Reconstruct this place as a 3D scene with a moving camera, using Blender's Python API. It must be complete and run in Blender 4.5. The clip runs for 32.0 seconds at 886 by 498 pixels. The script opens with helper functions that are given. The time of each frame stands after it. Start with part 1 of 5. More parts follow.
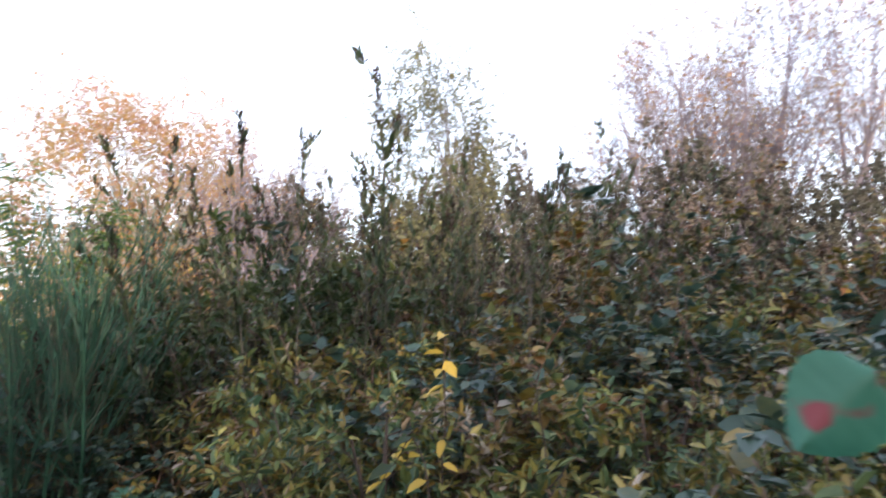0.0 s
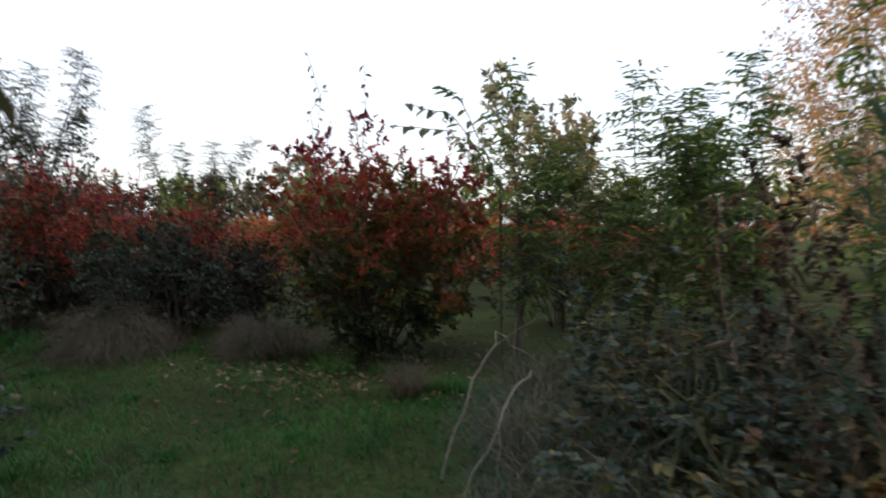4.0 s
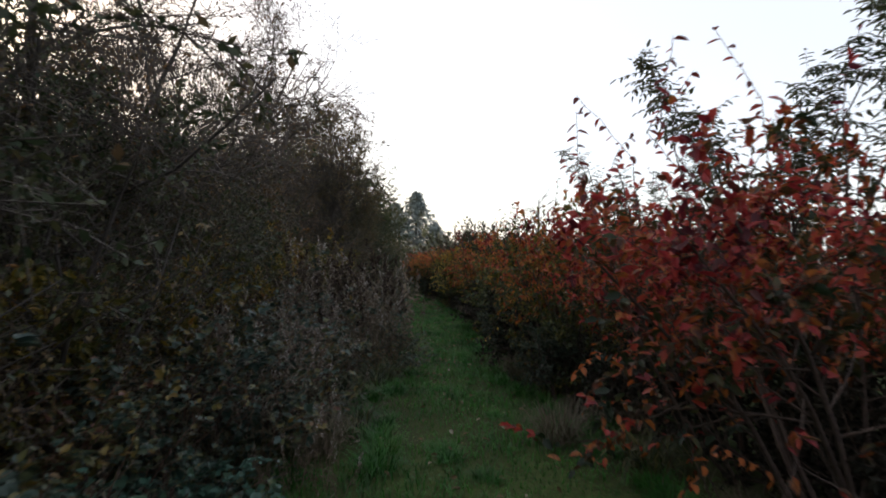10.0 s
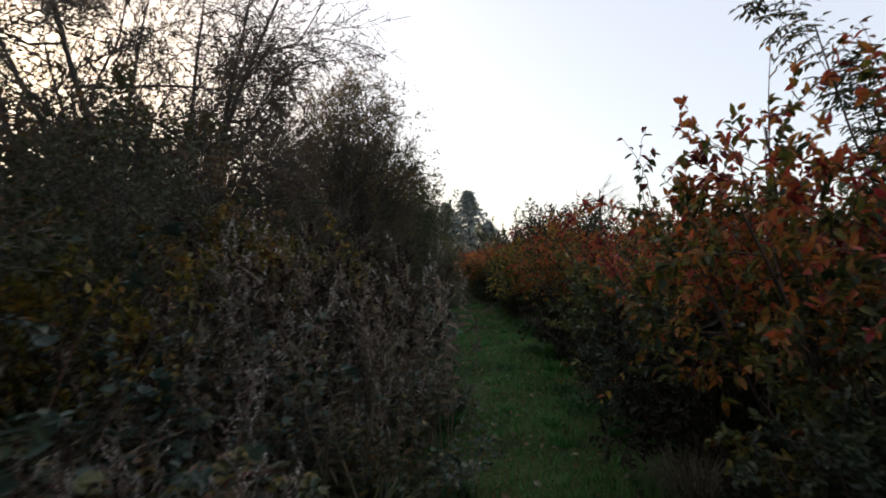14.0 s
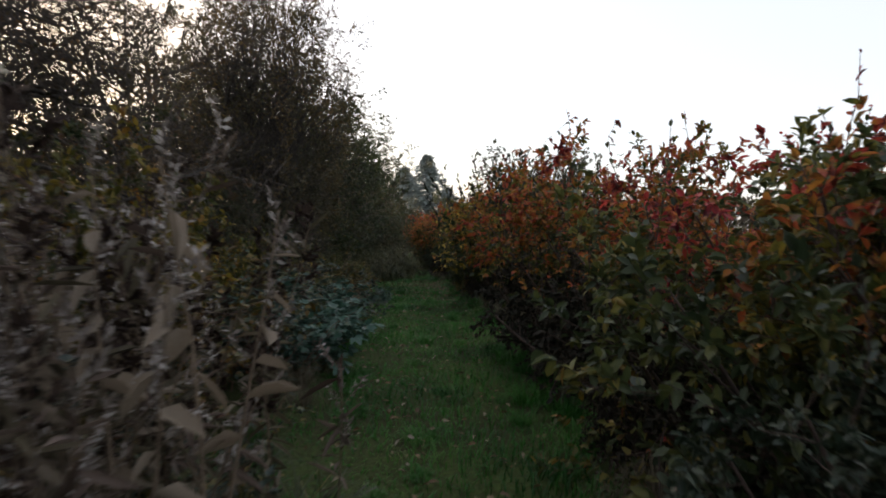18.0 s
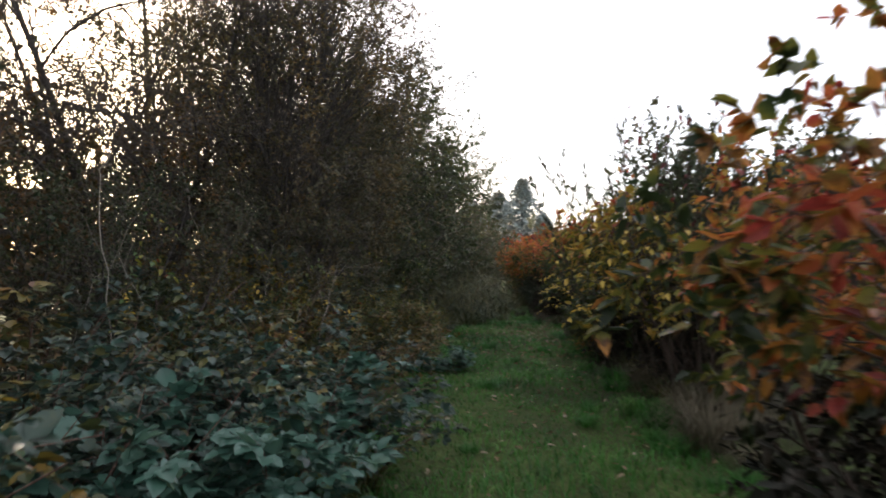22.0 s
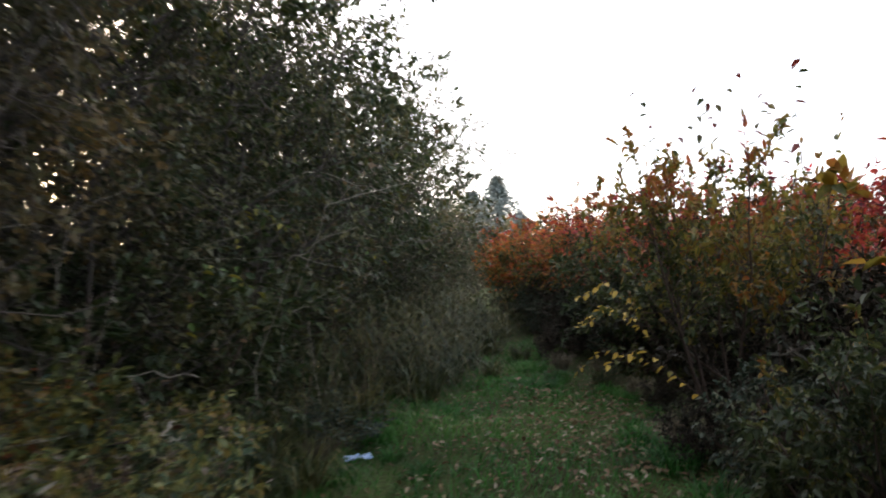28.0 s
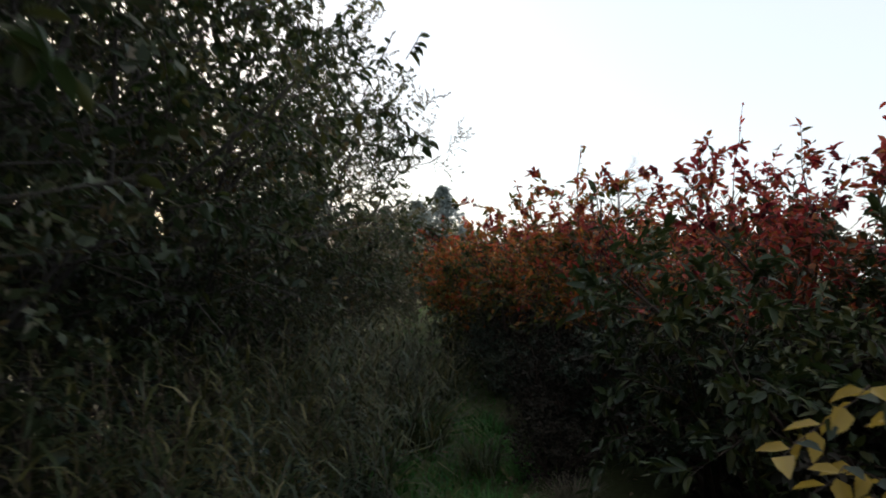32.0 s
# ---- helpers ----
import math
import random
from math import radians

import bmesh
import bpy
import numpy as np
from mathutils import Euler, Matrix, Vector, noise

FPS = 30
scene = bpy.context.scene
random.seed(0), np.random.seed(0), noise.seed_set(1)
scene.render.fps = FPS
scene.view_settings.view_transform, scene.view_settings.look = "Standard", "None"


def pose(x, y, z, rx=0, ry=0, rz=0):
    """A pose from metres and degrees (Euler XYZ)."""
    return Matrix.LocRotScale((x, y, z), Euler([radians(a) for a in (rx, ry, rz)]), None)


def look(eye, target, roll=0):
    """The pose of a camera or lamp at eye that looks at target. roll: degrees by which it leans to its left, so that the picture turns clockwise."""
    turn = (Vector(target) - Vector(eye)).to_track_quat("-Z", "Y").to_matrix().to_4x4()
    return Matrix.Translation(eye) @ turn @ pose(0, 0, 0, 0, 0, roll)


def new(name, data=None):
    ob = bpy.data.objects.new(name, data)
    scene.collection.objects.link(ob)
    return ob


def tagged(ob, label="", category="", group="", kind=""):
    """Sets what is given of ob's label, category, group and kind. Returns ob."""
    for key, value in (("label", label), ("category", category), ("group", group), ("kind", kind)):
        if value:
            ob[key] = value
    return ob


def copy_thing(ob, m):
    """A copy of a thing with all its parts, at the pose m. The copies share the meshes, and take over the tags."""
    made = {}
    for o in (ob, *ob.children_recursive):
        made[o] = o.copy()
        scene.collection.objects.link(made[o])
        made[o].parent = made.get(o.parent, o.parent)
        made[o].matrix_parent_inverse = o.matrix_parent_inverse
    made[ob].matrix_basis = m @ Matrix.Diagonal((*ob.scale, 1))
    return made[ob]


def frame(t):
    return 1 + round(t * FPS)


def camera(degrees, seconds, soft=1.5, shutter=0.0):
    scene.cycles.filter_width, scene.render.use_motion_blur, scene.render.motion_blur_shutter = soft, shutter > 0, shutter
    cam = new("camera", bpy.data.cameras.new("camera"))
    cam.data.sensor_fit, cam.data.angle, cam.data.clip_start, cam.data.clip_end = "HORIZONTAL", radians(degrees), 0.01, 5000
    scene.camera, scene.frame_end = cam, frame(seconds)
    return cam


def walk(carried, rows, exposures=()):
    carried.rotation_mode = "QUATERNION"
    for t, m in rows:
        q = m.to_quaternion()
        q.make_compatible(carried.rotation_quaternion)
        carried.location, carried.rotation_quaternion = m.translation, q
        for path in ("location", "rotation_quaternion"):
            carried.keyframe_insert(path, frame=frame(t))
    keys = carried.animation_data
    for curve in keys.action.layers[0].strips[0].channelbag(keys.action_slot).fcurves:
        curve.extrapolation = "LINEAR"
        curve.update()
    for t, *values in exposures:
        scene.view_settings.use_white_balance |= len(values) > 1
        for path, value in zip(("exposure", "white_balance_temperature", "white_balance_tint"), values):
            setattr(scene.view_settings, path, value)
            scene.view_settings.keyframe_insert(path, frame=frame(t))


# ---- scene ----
cam = camera(73.3, 32.0, soft=1.8, shutter=0.5)
PATH = [
    (0, (-0.287, -0.341, 1.484), (0.829, -1.989, 1.684), -2.3),
    (0.5, (-0.162, -0.511, 1.464), (1.212, -1.962, 1.554), -1.5),
    (1, (0.04, -0.683, 1.52), (1.818, -1.598, 1.569), -0.2),
    (1.5, (0.231, -0.784, 1.571), (2.095, -1.509, 1.628), -1.8),
    (2, (0.682, -0.867, 1.586), (2.588, -1.47, 1.654), 1.6),
    (2.5, (1.119, -0.926, 1.579), (3.1, -1.19, 1.627), 4.4),
    (3, (1.591, -0.887, 1.527), (3.586, -0.819, 1.65), 1.5),
    (3.5, (1.968, -0.852, 1.494), (3.953, -0.614, 1.453), 3.5),
    (4, (2.357, -0.783, 1.502), (4.325, -0.436, 1.412), 0.6),
    (4.5, (2.751, -0.645, 1.471), (4.634, 0.025, 1.533), 0.6),
    (6.5, (4.996, 0.531, 1.42), (6.892, 1.163, 1.342), -2.0),
    (7, (5.534, 0.8, 1.44), (7.186, 1.928, 1.41), 0.0),
    (7.5, (6.182, 1.009, 1.48), (7.323, 2.651, 1.493), 1.2),
    (8, (6.348, 1.204, 1.505), (6.886, 3.129, 1.482), 2.5),
    (8.5, (6.569, 1.69, 1.573), (6.84, 3.669, 1.472), 1.0),
    (9, (6.752, 2.206, 1.621), (6.914, 4.2, 1.609), -1.2),
    (9.5, (6.826, 2.743, 1.662), (6.888, 4.742, 1.681), -0.7),
    (10, (6.821, 3.413, 1.581), (6.877, 5.412, 1.641), 0.6),
    (10.5, (6.911, 4.0, 1.578), (6.859, 5.997, 1.681), -2.3),
    (11, (6.952, 4.593, 1.559), (6.826, 6.588, 1.61), -3.7),
    (11.5, (6.985, 5.151, 1.562), (6.809, 7.144, 1.584), -2.4),
    (12, (6.982, 5.685, 1.609), (6.786, 7.676, 1.59), 0.3),
    (12.5, (6.898, 6.241, 1.588), (6.746, 8.234, 1.544), 2.1),
    (13, (6.872, 6.814, 1.54), (6.636, 8.8, 1.555), -1.8),
    (13.5, (6.881, 7.417, 1.537), (6.596, 9.396, 1.582), -3.4),
    (14, (6.86, 8.034, 1.54), (6.733, 10.028, 1.608), -2.3),
    (14.5, (6.94, 8.656, 1.551), (6.819, 10.65, 1.653), -3.2),
    (15, (6.994, 9.204, 1.553), (6.802, 11.194, 1.614), -1.5),
    (15.5, (7.002, 9.824, 1.548), (6.945, 11.824, 1.551), -1.5),
    (17.5, (7.116, 11.299, 1.481), (7.077, 13.298, 1.513), -3.5),
    (18, (7.107, 11.876, 1.426), (7.117, 13.875, 1.382), -0.3),
    (18.5, (7.13, 12.483, 1.427), (7.179, 14.482, 1.417), 1.1),
    (19, (7.165, 13.031, 1.486), (6.901, 15.009, 1.625), 1.1),
    (19.5, (7.151, 13.677, 1.459), (6.881, 15.656, 1.553), 0.6),
    (20, (7.141, 14.289, 1.443), (6.886, 16.273, 1.454), -0.3),
    (20.5, (7.126, 14.885, 1.491), (6.854, 16.864, 1.573), -0.7),
    (21, (7.035, 15.52, 1.468), (6.81, 17.507, 1.503), 1.6),
    (21.5, (6.942, 16.071, 1.443), (6.71, 18.058, 1.445), 1.0),
    (22, (6.844, 16.584, 1.434), (6.543, 18.56, 1.479), 0.5),
    (22.5, (6.698, 17.098, 1.456), (6.262, 19.05, 1.466), -0.8),
    (23, (6.619, 17.631, 1.42), (6.194, 19.583, 1.335), -1.9),
    (23.5, (6.603, 18.18, 1.388), (6.224, 20.142, 1.304), -2.0),
    (24, (6.609, 18.812, 1.428), (6.316, 20.79, 1.426), 0.6),
    (24.5, (6.62, 19.375, 1.437), (6.28, 21.344, 1.514), 1.7),
    (25, (6.588, 19.934, 1.441), (6.188, 21.891, 1.542), 2.1),
    (25.5, (6.512, 20.449, 1.428), (6.153, 22.41, 1.586), 1.3),
    (27.5, (6.388, 22.839, 1.446), (6.036, 24.807, 1.523), -3.8),
    (28, (6.376, 23.461, 1.421), (6.156, 25.447, 1.482), -2.0),
    (28.5, (6.446, 24.015, 1.438), (6.371, 26.012, 1.491), -0.1),
    (29, (6.514, 24.526, 1.525), (6.453, 26.524, 1.594), 1.8),
    (29.5, (6.516, 25.101, 1.568), (6.46, 27.1, 1.6), 2.4),
    (30, (6.511, 25.659, 1.547), (6.366, 27.651, 1.647), 1.4),
    (30.5, (6.442, 26.235, 1.487), (6.245, 28.222, 1.61), 0.9),
    (31, (6.369, 26.806, 1.487), (6.321, 28.805, 1.538), -1.2),
    (31.5, (6.342, 27.321, 1.525), (6.236, 29.313, 1.656), -2.6),
    (32, (6.278, 27.817, 1.479), (6.247, 29.815, 1.576), -0.1),
]

# seconds, stops, kelvin, tint
EXPOSURES = [(0, 1.55, 6000, 15), (1, 1.0, 6200, 15), (2, 0.55, 6300, 15), (3, 0.1, 6400, 14), (4, 0.4, 6500, 14), (7, 0.65, 6500, 12), (8, -0.12, 6400, 9), (9, 0.5, 6600, 14), (11, 0.0, 6600, 14), (13, 0.3, 6600, 14), (14, -0.05, 6600, 14),
             (15, -0.3, 6600, 14), (18, 0.2, 6700, 15), (20, 0.25, 6700, 15), (21, 0.8, 6700, 15), (22, 1.1, 6800, 16), (23, 1.5, 6800, 16), (24, 2.35, 6900, 16), (25, 1.62, 6900, 17), (27, 1.75, 6800, 16), (28, 1.3, 6700, 16), (29, 0.5, 6600, 14), (30, 0.5, 6600, 13), (32, 0.2, 6500, 11)]
walk(cam, [(t, look(eye, target, roll)) for t, eye, target, roll in PATH], EXPOSURES)

# ---- light: low afternoon sun ahead and to the left, clear sky ----
SUN_AZ, SUN_EL = -41.5, 13.9
world = bpy.data.worlds.new("world")
scene.world = world
world.use_nodes = True
wn = world.node_tree.nodes
sky = wn.new("ShaderNodeTexSky")
sky.sky_type = "NISHITA"
sky.sun_disc = False
sky.sun_elevation = radians(SUN_EL)
sky.sun_rotation = radians(SUN_AZ)
sky.air_density, sky.dust_density, sky.ozone_density = 1.0, 2.6, 1.2
wn["Background"].inputs[1].default_value = 0.12
# thin bright autumn haze over the whole sky
haze = wn.new("ShaderNodeMixRGB")
haze.blend_type = "ADD"
haze.inputs[0].default_value = 1.0
haze.inputs[2].default_value = (5.0, 5.2, 5.5, 1)
soft_sky = wn.new("ShaderNodeMixRGB")
soft_sky.blend_type = "MULTIPLY"
soft_sky.inputs[0].default_value = 1.0
soft_sky.inputs[2].default_value = (0.95, 0.95, 0.95, 1)
world.node_tree.links.new(sky.outputs[0], soft_sky.inputs[1])
world.node_tree.links.new(soft_sky.outputs[0], haze.inputs[1])
world.node_tree.links.new(haze.outputs[0], wn["Background"].inputs[0])
sun_data = bpy.data.lights.new("sun", "SUN")
sun_data.energy, sun_data.angle, sun_data.color = 5.0, radians(0.55), (1.0, 0.86, 0.68)
sun_ob = new("sun", sun_data)
sun_dir = Vector((math.sin(radians(SUN_AZ)) * math.cos(radians(SUN_EL)), math.cos(radians(SUN_AZ)) * math.cos(radians(SUN_EL)), math.sin(radians(SUN_EL))))
sun_ob.matrix_world = look((-40, 60, 40), Vector((-40, 60, 40)) - sun_dir)


# ---- materials ----
def base_mat(name):
    m = bpy.data.materials.new(name)
    m.use_nodes = True
    nt = m.node_tree
    return m, nt, nt.nodes, nt.links, nt.nodes["Principled BSDF"]


def ramp(nodes, stops):
    r = nodes.new("ShaderNodeValToRGB")
    els = r.color_ramp.elements
    while len(els) < len(stops):
        els.new(0.5)
    for e, (p, c) in zip(els, stops):
        e.position, e.color = p, (*c, 1)
    return r


def math_node(nodes, links, op, a, b):
    n = nodes.new("ShaderNodeMath")
    n.operation = op
    for i, v in enumerate((a, b)):
        if hasattr(v, "is_output"):
            links.new(v, n.inputs[i])
        else:
            n.inputs[i].default_value = v
    return n.outputs[0]


TONE = 0.42  # reflectance of living and withered leaves


def leaf_mat(name, stops, rand=0.5, patch=0.4, height=0.0, offset=0.0, through_light=0.35, rough=0.45, patch_scale=1.1):
    """Leaves: each leaf has its own tint; patches and height shift the tint along the ramp."""
    m, nt, nodes, links, bsdf = base_mat(name)
    geo = nodes.new("ShaderNodeNewGeometry")
    coord = nodes.new("ShaderNodeTexCoord")
    sep = nodes.new("ShaderNodeSeparateXYZ")
    links.new(coord.outputs["Object"], sep.inputs[0])
    big = nodes.new("ShaderNodeTexNoise")
    big.inputs["Scale"].default_value = patch_scale
    links.new(geo.outputs["Position"], big.inputs["Vector"])
    fine = nodes.new("ShaderNodeTexNoise")
    fine.inputs["Scale"].default_value = 90
    fine.inputs["Detail"].default_value = 3
    links.new(geo.outputs["Position"], fine.inputs["Vector"])
    v = math_node(nodes, links, "MULTIPLY", geo.outputs["Random Per Island"], rand)
    w = math_node(nodes, links, "MULTIPLY", math_node(nodes, links, "SUBTRACT", big.outputs["Fac"], 0.5), patch * 2.4)
    v = math_node(nodes, links, "ADD", v, w)
    v = math_node(nodes, links, "ADD", v, math_node(nodes, links, "MULTIPLY", sep.outputs["Z"], height))
    v = math_node(nodes, links, "ADD", v, math_node(nodes, links, "MULTIPLY", math_node(nodes, links, "SUBTRACT", fine.outputs["Fac"], 0.5), 0.25))
    v = math_node(nodes, links, "ADD", v, offset)
    r = ramp(nodes, [(at, tuple(c * TONE for c in col)) for at, col in stops])
    links.new(v, r.inputs[0])
    links.new(r.outputs[0], bsdf.inputs["Base Color"])
    bsdf.inputs["Roughness"].default_value = rough
    bsdf.inputs["Specular IOR Level"].default_value = 0.35
    tr = nodes.new("ShaderNodeBsdfTranslucent")
    links.new(r.outputs[0], tr.inputs[0])
    mix = nodes.new("ShaderNodeMixShader")
    mix.inputs[0].default_value = through_light
    links.new(bsdf.outputs[0], mix.inputs[1])
    links.new(tr.outputs[0], mix.inputs[2])
    links.new(mix.outputs[0], nodes["Material Output"].inputs[0])
    return m


def bark_mat(name, dark, light, scale=40):
    m, nt, nodes, links, bsdf = base_mat(name)
    geo = nodes.new("ShaderNodeNewGeometry")
    n1 = nodes.new("ShaderNodeTexNoise")
    n1.inputs["Scale"].default_value = scale
    n1.inputs["Detail"].default_value = 5
    n2 = nodes.new("ShaderNodeTexNoise")
    n2.inputs["Scale"].default_value = 4
    for n in (n1, n2):
        links.new(geo.outputs["Position"], n.inputs["Vector"])
    v = math_node(nodes, links, "ADD", math_node(nodes, links, "MULTIPLY", n1.outputs["Fac"], 0.6), math_node(nodes, links, "MULTIPLY", n2.outputs["Fac"], 0.4))
    r = ramp(nodes, [(0.3, dark), (0.7, light)])
    links.new(v, r.inputs[0])
    links.new(r.outputs[0], bsdf.inputs["Base Color"])
    bump = nodes.new("ShaderNodeBump")
    bump.inputs["Strength"].default_value = 0.5
    bump.inputs["Distance"].default_value = 0.01
    links.new(n1.outputs["Fac"], bump.inputs["Height"])
    links.new(bump.outputs[0], bsdf.inputs["Normal"])
    bsdf.inputs["Roughness"].default_value = 0.85
    return m


M_RED = leaf_mat("leaf_red_autumn", [(0.0, (0.04, 0.07, 0.03)), (0.2, (0.16, 0.15, 0.045)), (0.34, (0.2, 0.06, 0.035)), (0.44, (0.85, 0.3, 0.07)), (0.56, (0.98, 0.17, 0.1)), (0.8, (0.82, 0.085, 0.095)), (1.0, (0.2, 0.025, 0.04))], 0.62, 1.1, 0.24, -0.2, 0.47, patch_scale=2.6)
M_ORANGE = leaf_mat("leaf_orange_autumn", [(0.0, (0.05, 0.08, 0.03)), (0.18, (0.16, 0.2, 0.05)), (0.32, (0.42, 0.36, 0.065)), (0.42, (0.24, 0.1, 0.04)), (0.55, (0.92, 0.42, 0.08)), (0.7, (1.02, 0.27, 0.09)), (0.87, (0.85, 0.12, 0.09)), (1.0, (0.25, 0.04, 0.035))], 0.6, 1.1, 0.3, -0.3, 0.5, patch_scale=2.6)
M_CRIMSON = leaf_mat("leaf_crimson_autumn", [(0.0, (0.07, 0.11, 0.04)), (0.22, (0.17, 0.2, 0.05)), (0.38, (0.42, 0.34, 0.06)), (0.5, (0.4, 0.17, 0.05)), (0.62, (0.85, 0.16, 0.07)), (0.82, (0.95, 0.12, 0.11)), (1.0, (0.35, 0.05, 0.06))], 0.5, 0.9, 0.5, -0.5, 0.5, patch_scale=2.2)
M_YELLOW = leaf_mat("leaf_yellow_autumn", [(0.0, (0.06, 0.10, 0.03)), (0.28, (0.26, 0.26, 0.05)), (0.46, (0.75, 0.55, 0.09)), (0.64, (0.85, 0.5, 0.08)), (0.8, (0.9, 0.24, 0.07)), (1.0, (0.8, 0.09, 0.07))], 0.5, 0.6, 0.34, -0.24, 0.47, patch_scale=1.8)
M_DARKLEAF = leaf_mat("leaf_dark_green", [(0.0, (0.05, 0.09, 0.04)), (0.45, (0.115, 0.15, 0.06)), (0.75, (0.21, 0.19, 0.08)), (0.9, (0.3, 0.18, 0.09)), (1.0, (0.42, 0.29, 0.1))], 0.7, 0.6, 0.0, 0.1, 0.32)
M_WILLOW = leaf_mat("leaf_willow_green", [(0.0, (0.045, 0.085, 0.03)), (0.5, (0.09, 0.14, 0.04)), (0.85, (0.2, 0.2, 0.05)), (1.0, (0.34, 0.28, 0.06))], 0.7, 0.4, 0.02, 0.05, 0.35)
M_BROWNTREE = leaf_mat("leaf_brown_bronze", [(0.0, (0.08, 0.1, 0.045)), (0.4, (0.19, 0.14, 0.06)), (0.75, (0.38, 0.2, 0.075)), (1.0, (0.55, 0.28, 0.08))], 0.6, 0.6, 0.03, 0.05, 0.38)
M_BRAMBLE = leaf_mat("bramble_leaf", [(0.0, (0.05, 0.11, 0.085)), (0.5, (0.10, 0.17, 0.12)), (0.72, (0.28, 0.27, 0.09)), (0.86, (0.46, 0.32, 0.08)), (1.0, (0.3, 0.12, 0.09))], 0.75, 0.6, 0.0, 0.05, 0.3, 0.35)
M_BRAMBLE_Y = leaf_mat("bramble_leaf_yellowing", [(0.0, (0.05, 0.10, 0.045)), (0.3, (0.13, 0.15, 0.045)), (0.55, (0.33, 0.25, 0.05)), (0.8, (0.4, 0.22, 0.05)), (1.0, (0.24, 0.1, 0.05))], 0.7, 0.5, 0.0, 0.15, 0.3, 0.45)
M_BRONZE = leaf_mat("leaf_yellow_bronze", [(0.0, (0.1, 0.13, 0.035)), (0.35, (0.28, 0.25, 0.05)), (0.6, (0.62, 0.44, 0.07)), (0.8, (0.6, 0.28, 0.06)), (1.0, (0.3, 0.13, 0.05))], 0.6, 0.7, 0.05, 0.02, 0.42, patch_scale=1.6)
M_OLIVE = leaf_mat("leaf_olive_grey", [(0.0, (0.11, 0.13, 0.065)), (0.5, (0.23, 0.225, 0.1)), (0.85, (0.36, 0.32, 0.12)), (1.0, (0.52, 0.44, 0.13))], 0.7, 0.5, 0.0, 0.1, 0.42)
M_TURNING = leaf_mat("leaf_olive_bronze", [(0.0, (0.09, 0.1, 0.05)), (0.4, (0.2, 0.18, 0.08)), (0.75, (0.34, 0.23, 0.09)), (1.0, (0.52, 0.31, 0.09))], 0.6, 0.7, 0.03, 0.05, 0.4)
M_SILVER = leaf_mat("leaf_grey_green", [(0.0, (0.05, 0.09, 0.055)), (0.6, (0.09, 0.14, 0.085)), (1.0, (0.24, 0.24, 0.11))], 0.75, 0.5, 0.0, 0.08, 0.25)
M_FRESH = leaf_mat("leaf_fresh_green", [(0.0, (0.1, 0.21, 0.06)), (0.5, (0.23, 0.38, 0.09)), (0.85, (0.46, 0.5, 0.1)), (1.0, (0.6, 0.45, 0.09))], 0.7, 0.5, 0.04, 0.0, 0.48)
M_GOLDTREE = leaf_mat("leaf_gold_birch", [(0.0, (0.36, 0.34, 0.09)), (0.35, (0.66, 0.42, 0.12)), (0.7, (0.72, 0.34, 0.16)), (1.0, (0.52, 0.25, 0.22))], 0.6, 0.6, 0.02, 0.1, 0.4)
# far leaves lightened in their base colour to imitate haze
M_FARLEAF = leaf_mat("leaf_far_trees_painted_haze", [(0.0, (0.24, 0.29, 0.19)), (0.5, (0.34, 0.36, 0.22)), (0.8, (0.46, 0.42, 0.24)), (1.0, (0.52, 0.36, 0.22))], 0.5, 0.9, 0.0, 0.1, 0.3, patch_scale=0.05)
# needles far paler than real ones: distance haze is painted into the colour
M_NEEDLE = leaf_mat("conifer_needles_painted_haze", [(0.0, (0.44, 0.53, 0.52)), (1.0, (0.62, 0.72, 0.68))], 0.8, 0.3, 0.0, 0.1, 0.1)
M_GRASS = leaf_mat("grass_blade", [(0.0, (0.03, 0.19, 0.025)), (0.45, (0.085, 0.4, 0.055)), (0.85, (0.21, 0.5, 0.1)), (1.0, (0.55, 0.52, 0.26))], 0.6, 0.9, 0.0, 0.05, 0.5, 0.45)
M_DRY = leaf_mat("dry_grass", [(0.0, (0.14, 0.12, 0.07)), (0.5, (0.3, 0.25, 0.15)), (1.0, (0.55, 0.46, 0.32))], 0.7, 0.6, 0.0, 0.05, 0.25, 0.6)
M_REED = leaf_mat("reed_blade", [(0.0, (0.05, 0.09, 0.035)), (0.45, (0.13, 0.16, 0.05)), (0.75, (0.3, 0.27, 0.08)), (1.0, (0.5, 0.42, 0.18))], 0.75, 0.8, 0.0, 0.02, 0.35, 0.5, patch_scale=2.0)
M_BROOM = leaf_mat("broom_stem", [(0.0, (0.05, 0.15, 0.09)), (0.5, (0.1, 0.26, 0.15)), (0.8, (0.16, 0.18, 0.12)), (1.0, (0.28, 0.21, 0.16))], 0.85, 0.3, 0.0, 0.05, 0.15, 0.6)
M_FLUFF = leaf_mat("seed_fluff", [(0.0, (0.3, 0.24, 0.2)), (0.55, (0.6, 0.52, 0.45)), (0.85, (1.5, 1.4, 1.3)), (1.0, (1.9, 1.8, 1.7))], 0.8, 0.4, 0.0, 0.1, 0.45, 0.9)
# near-black brown, so the shade under the bushes is painted into these leaves
M_UNDERSHADE = leaf_mat("undergrowth_shade_leaf", [(0.0, (0.03, 0.035, 0.02)), (0.6, (0.065, 0.055, 0.032)), (1.0, (0.13, 0.09, 0.05))], 0.7, 0.4, 0.0, 0.05, 0.15, 0.8)
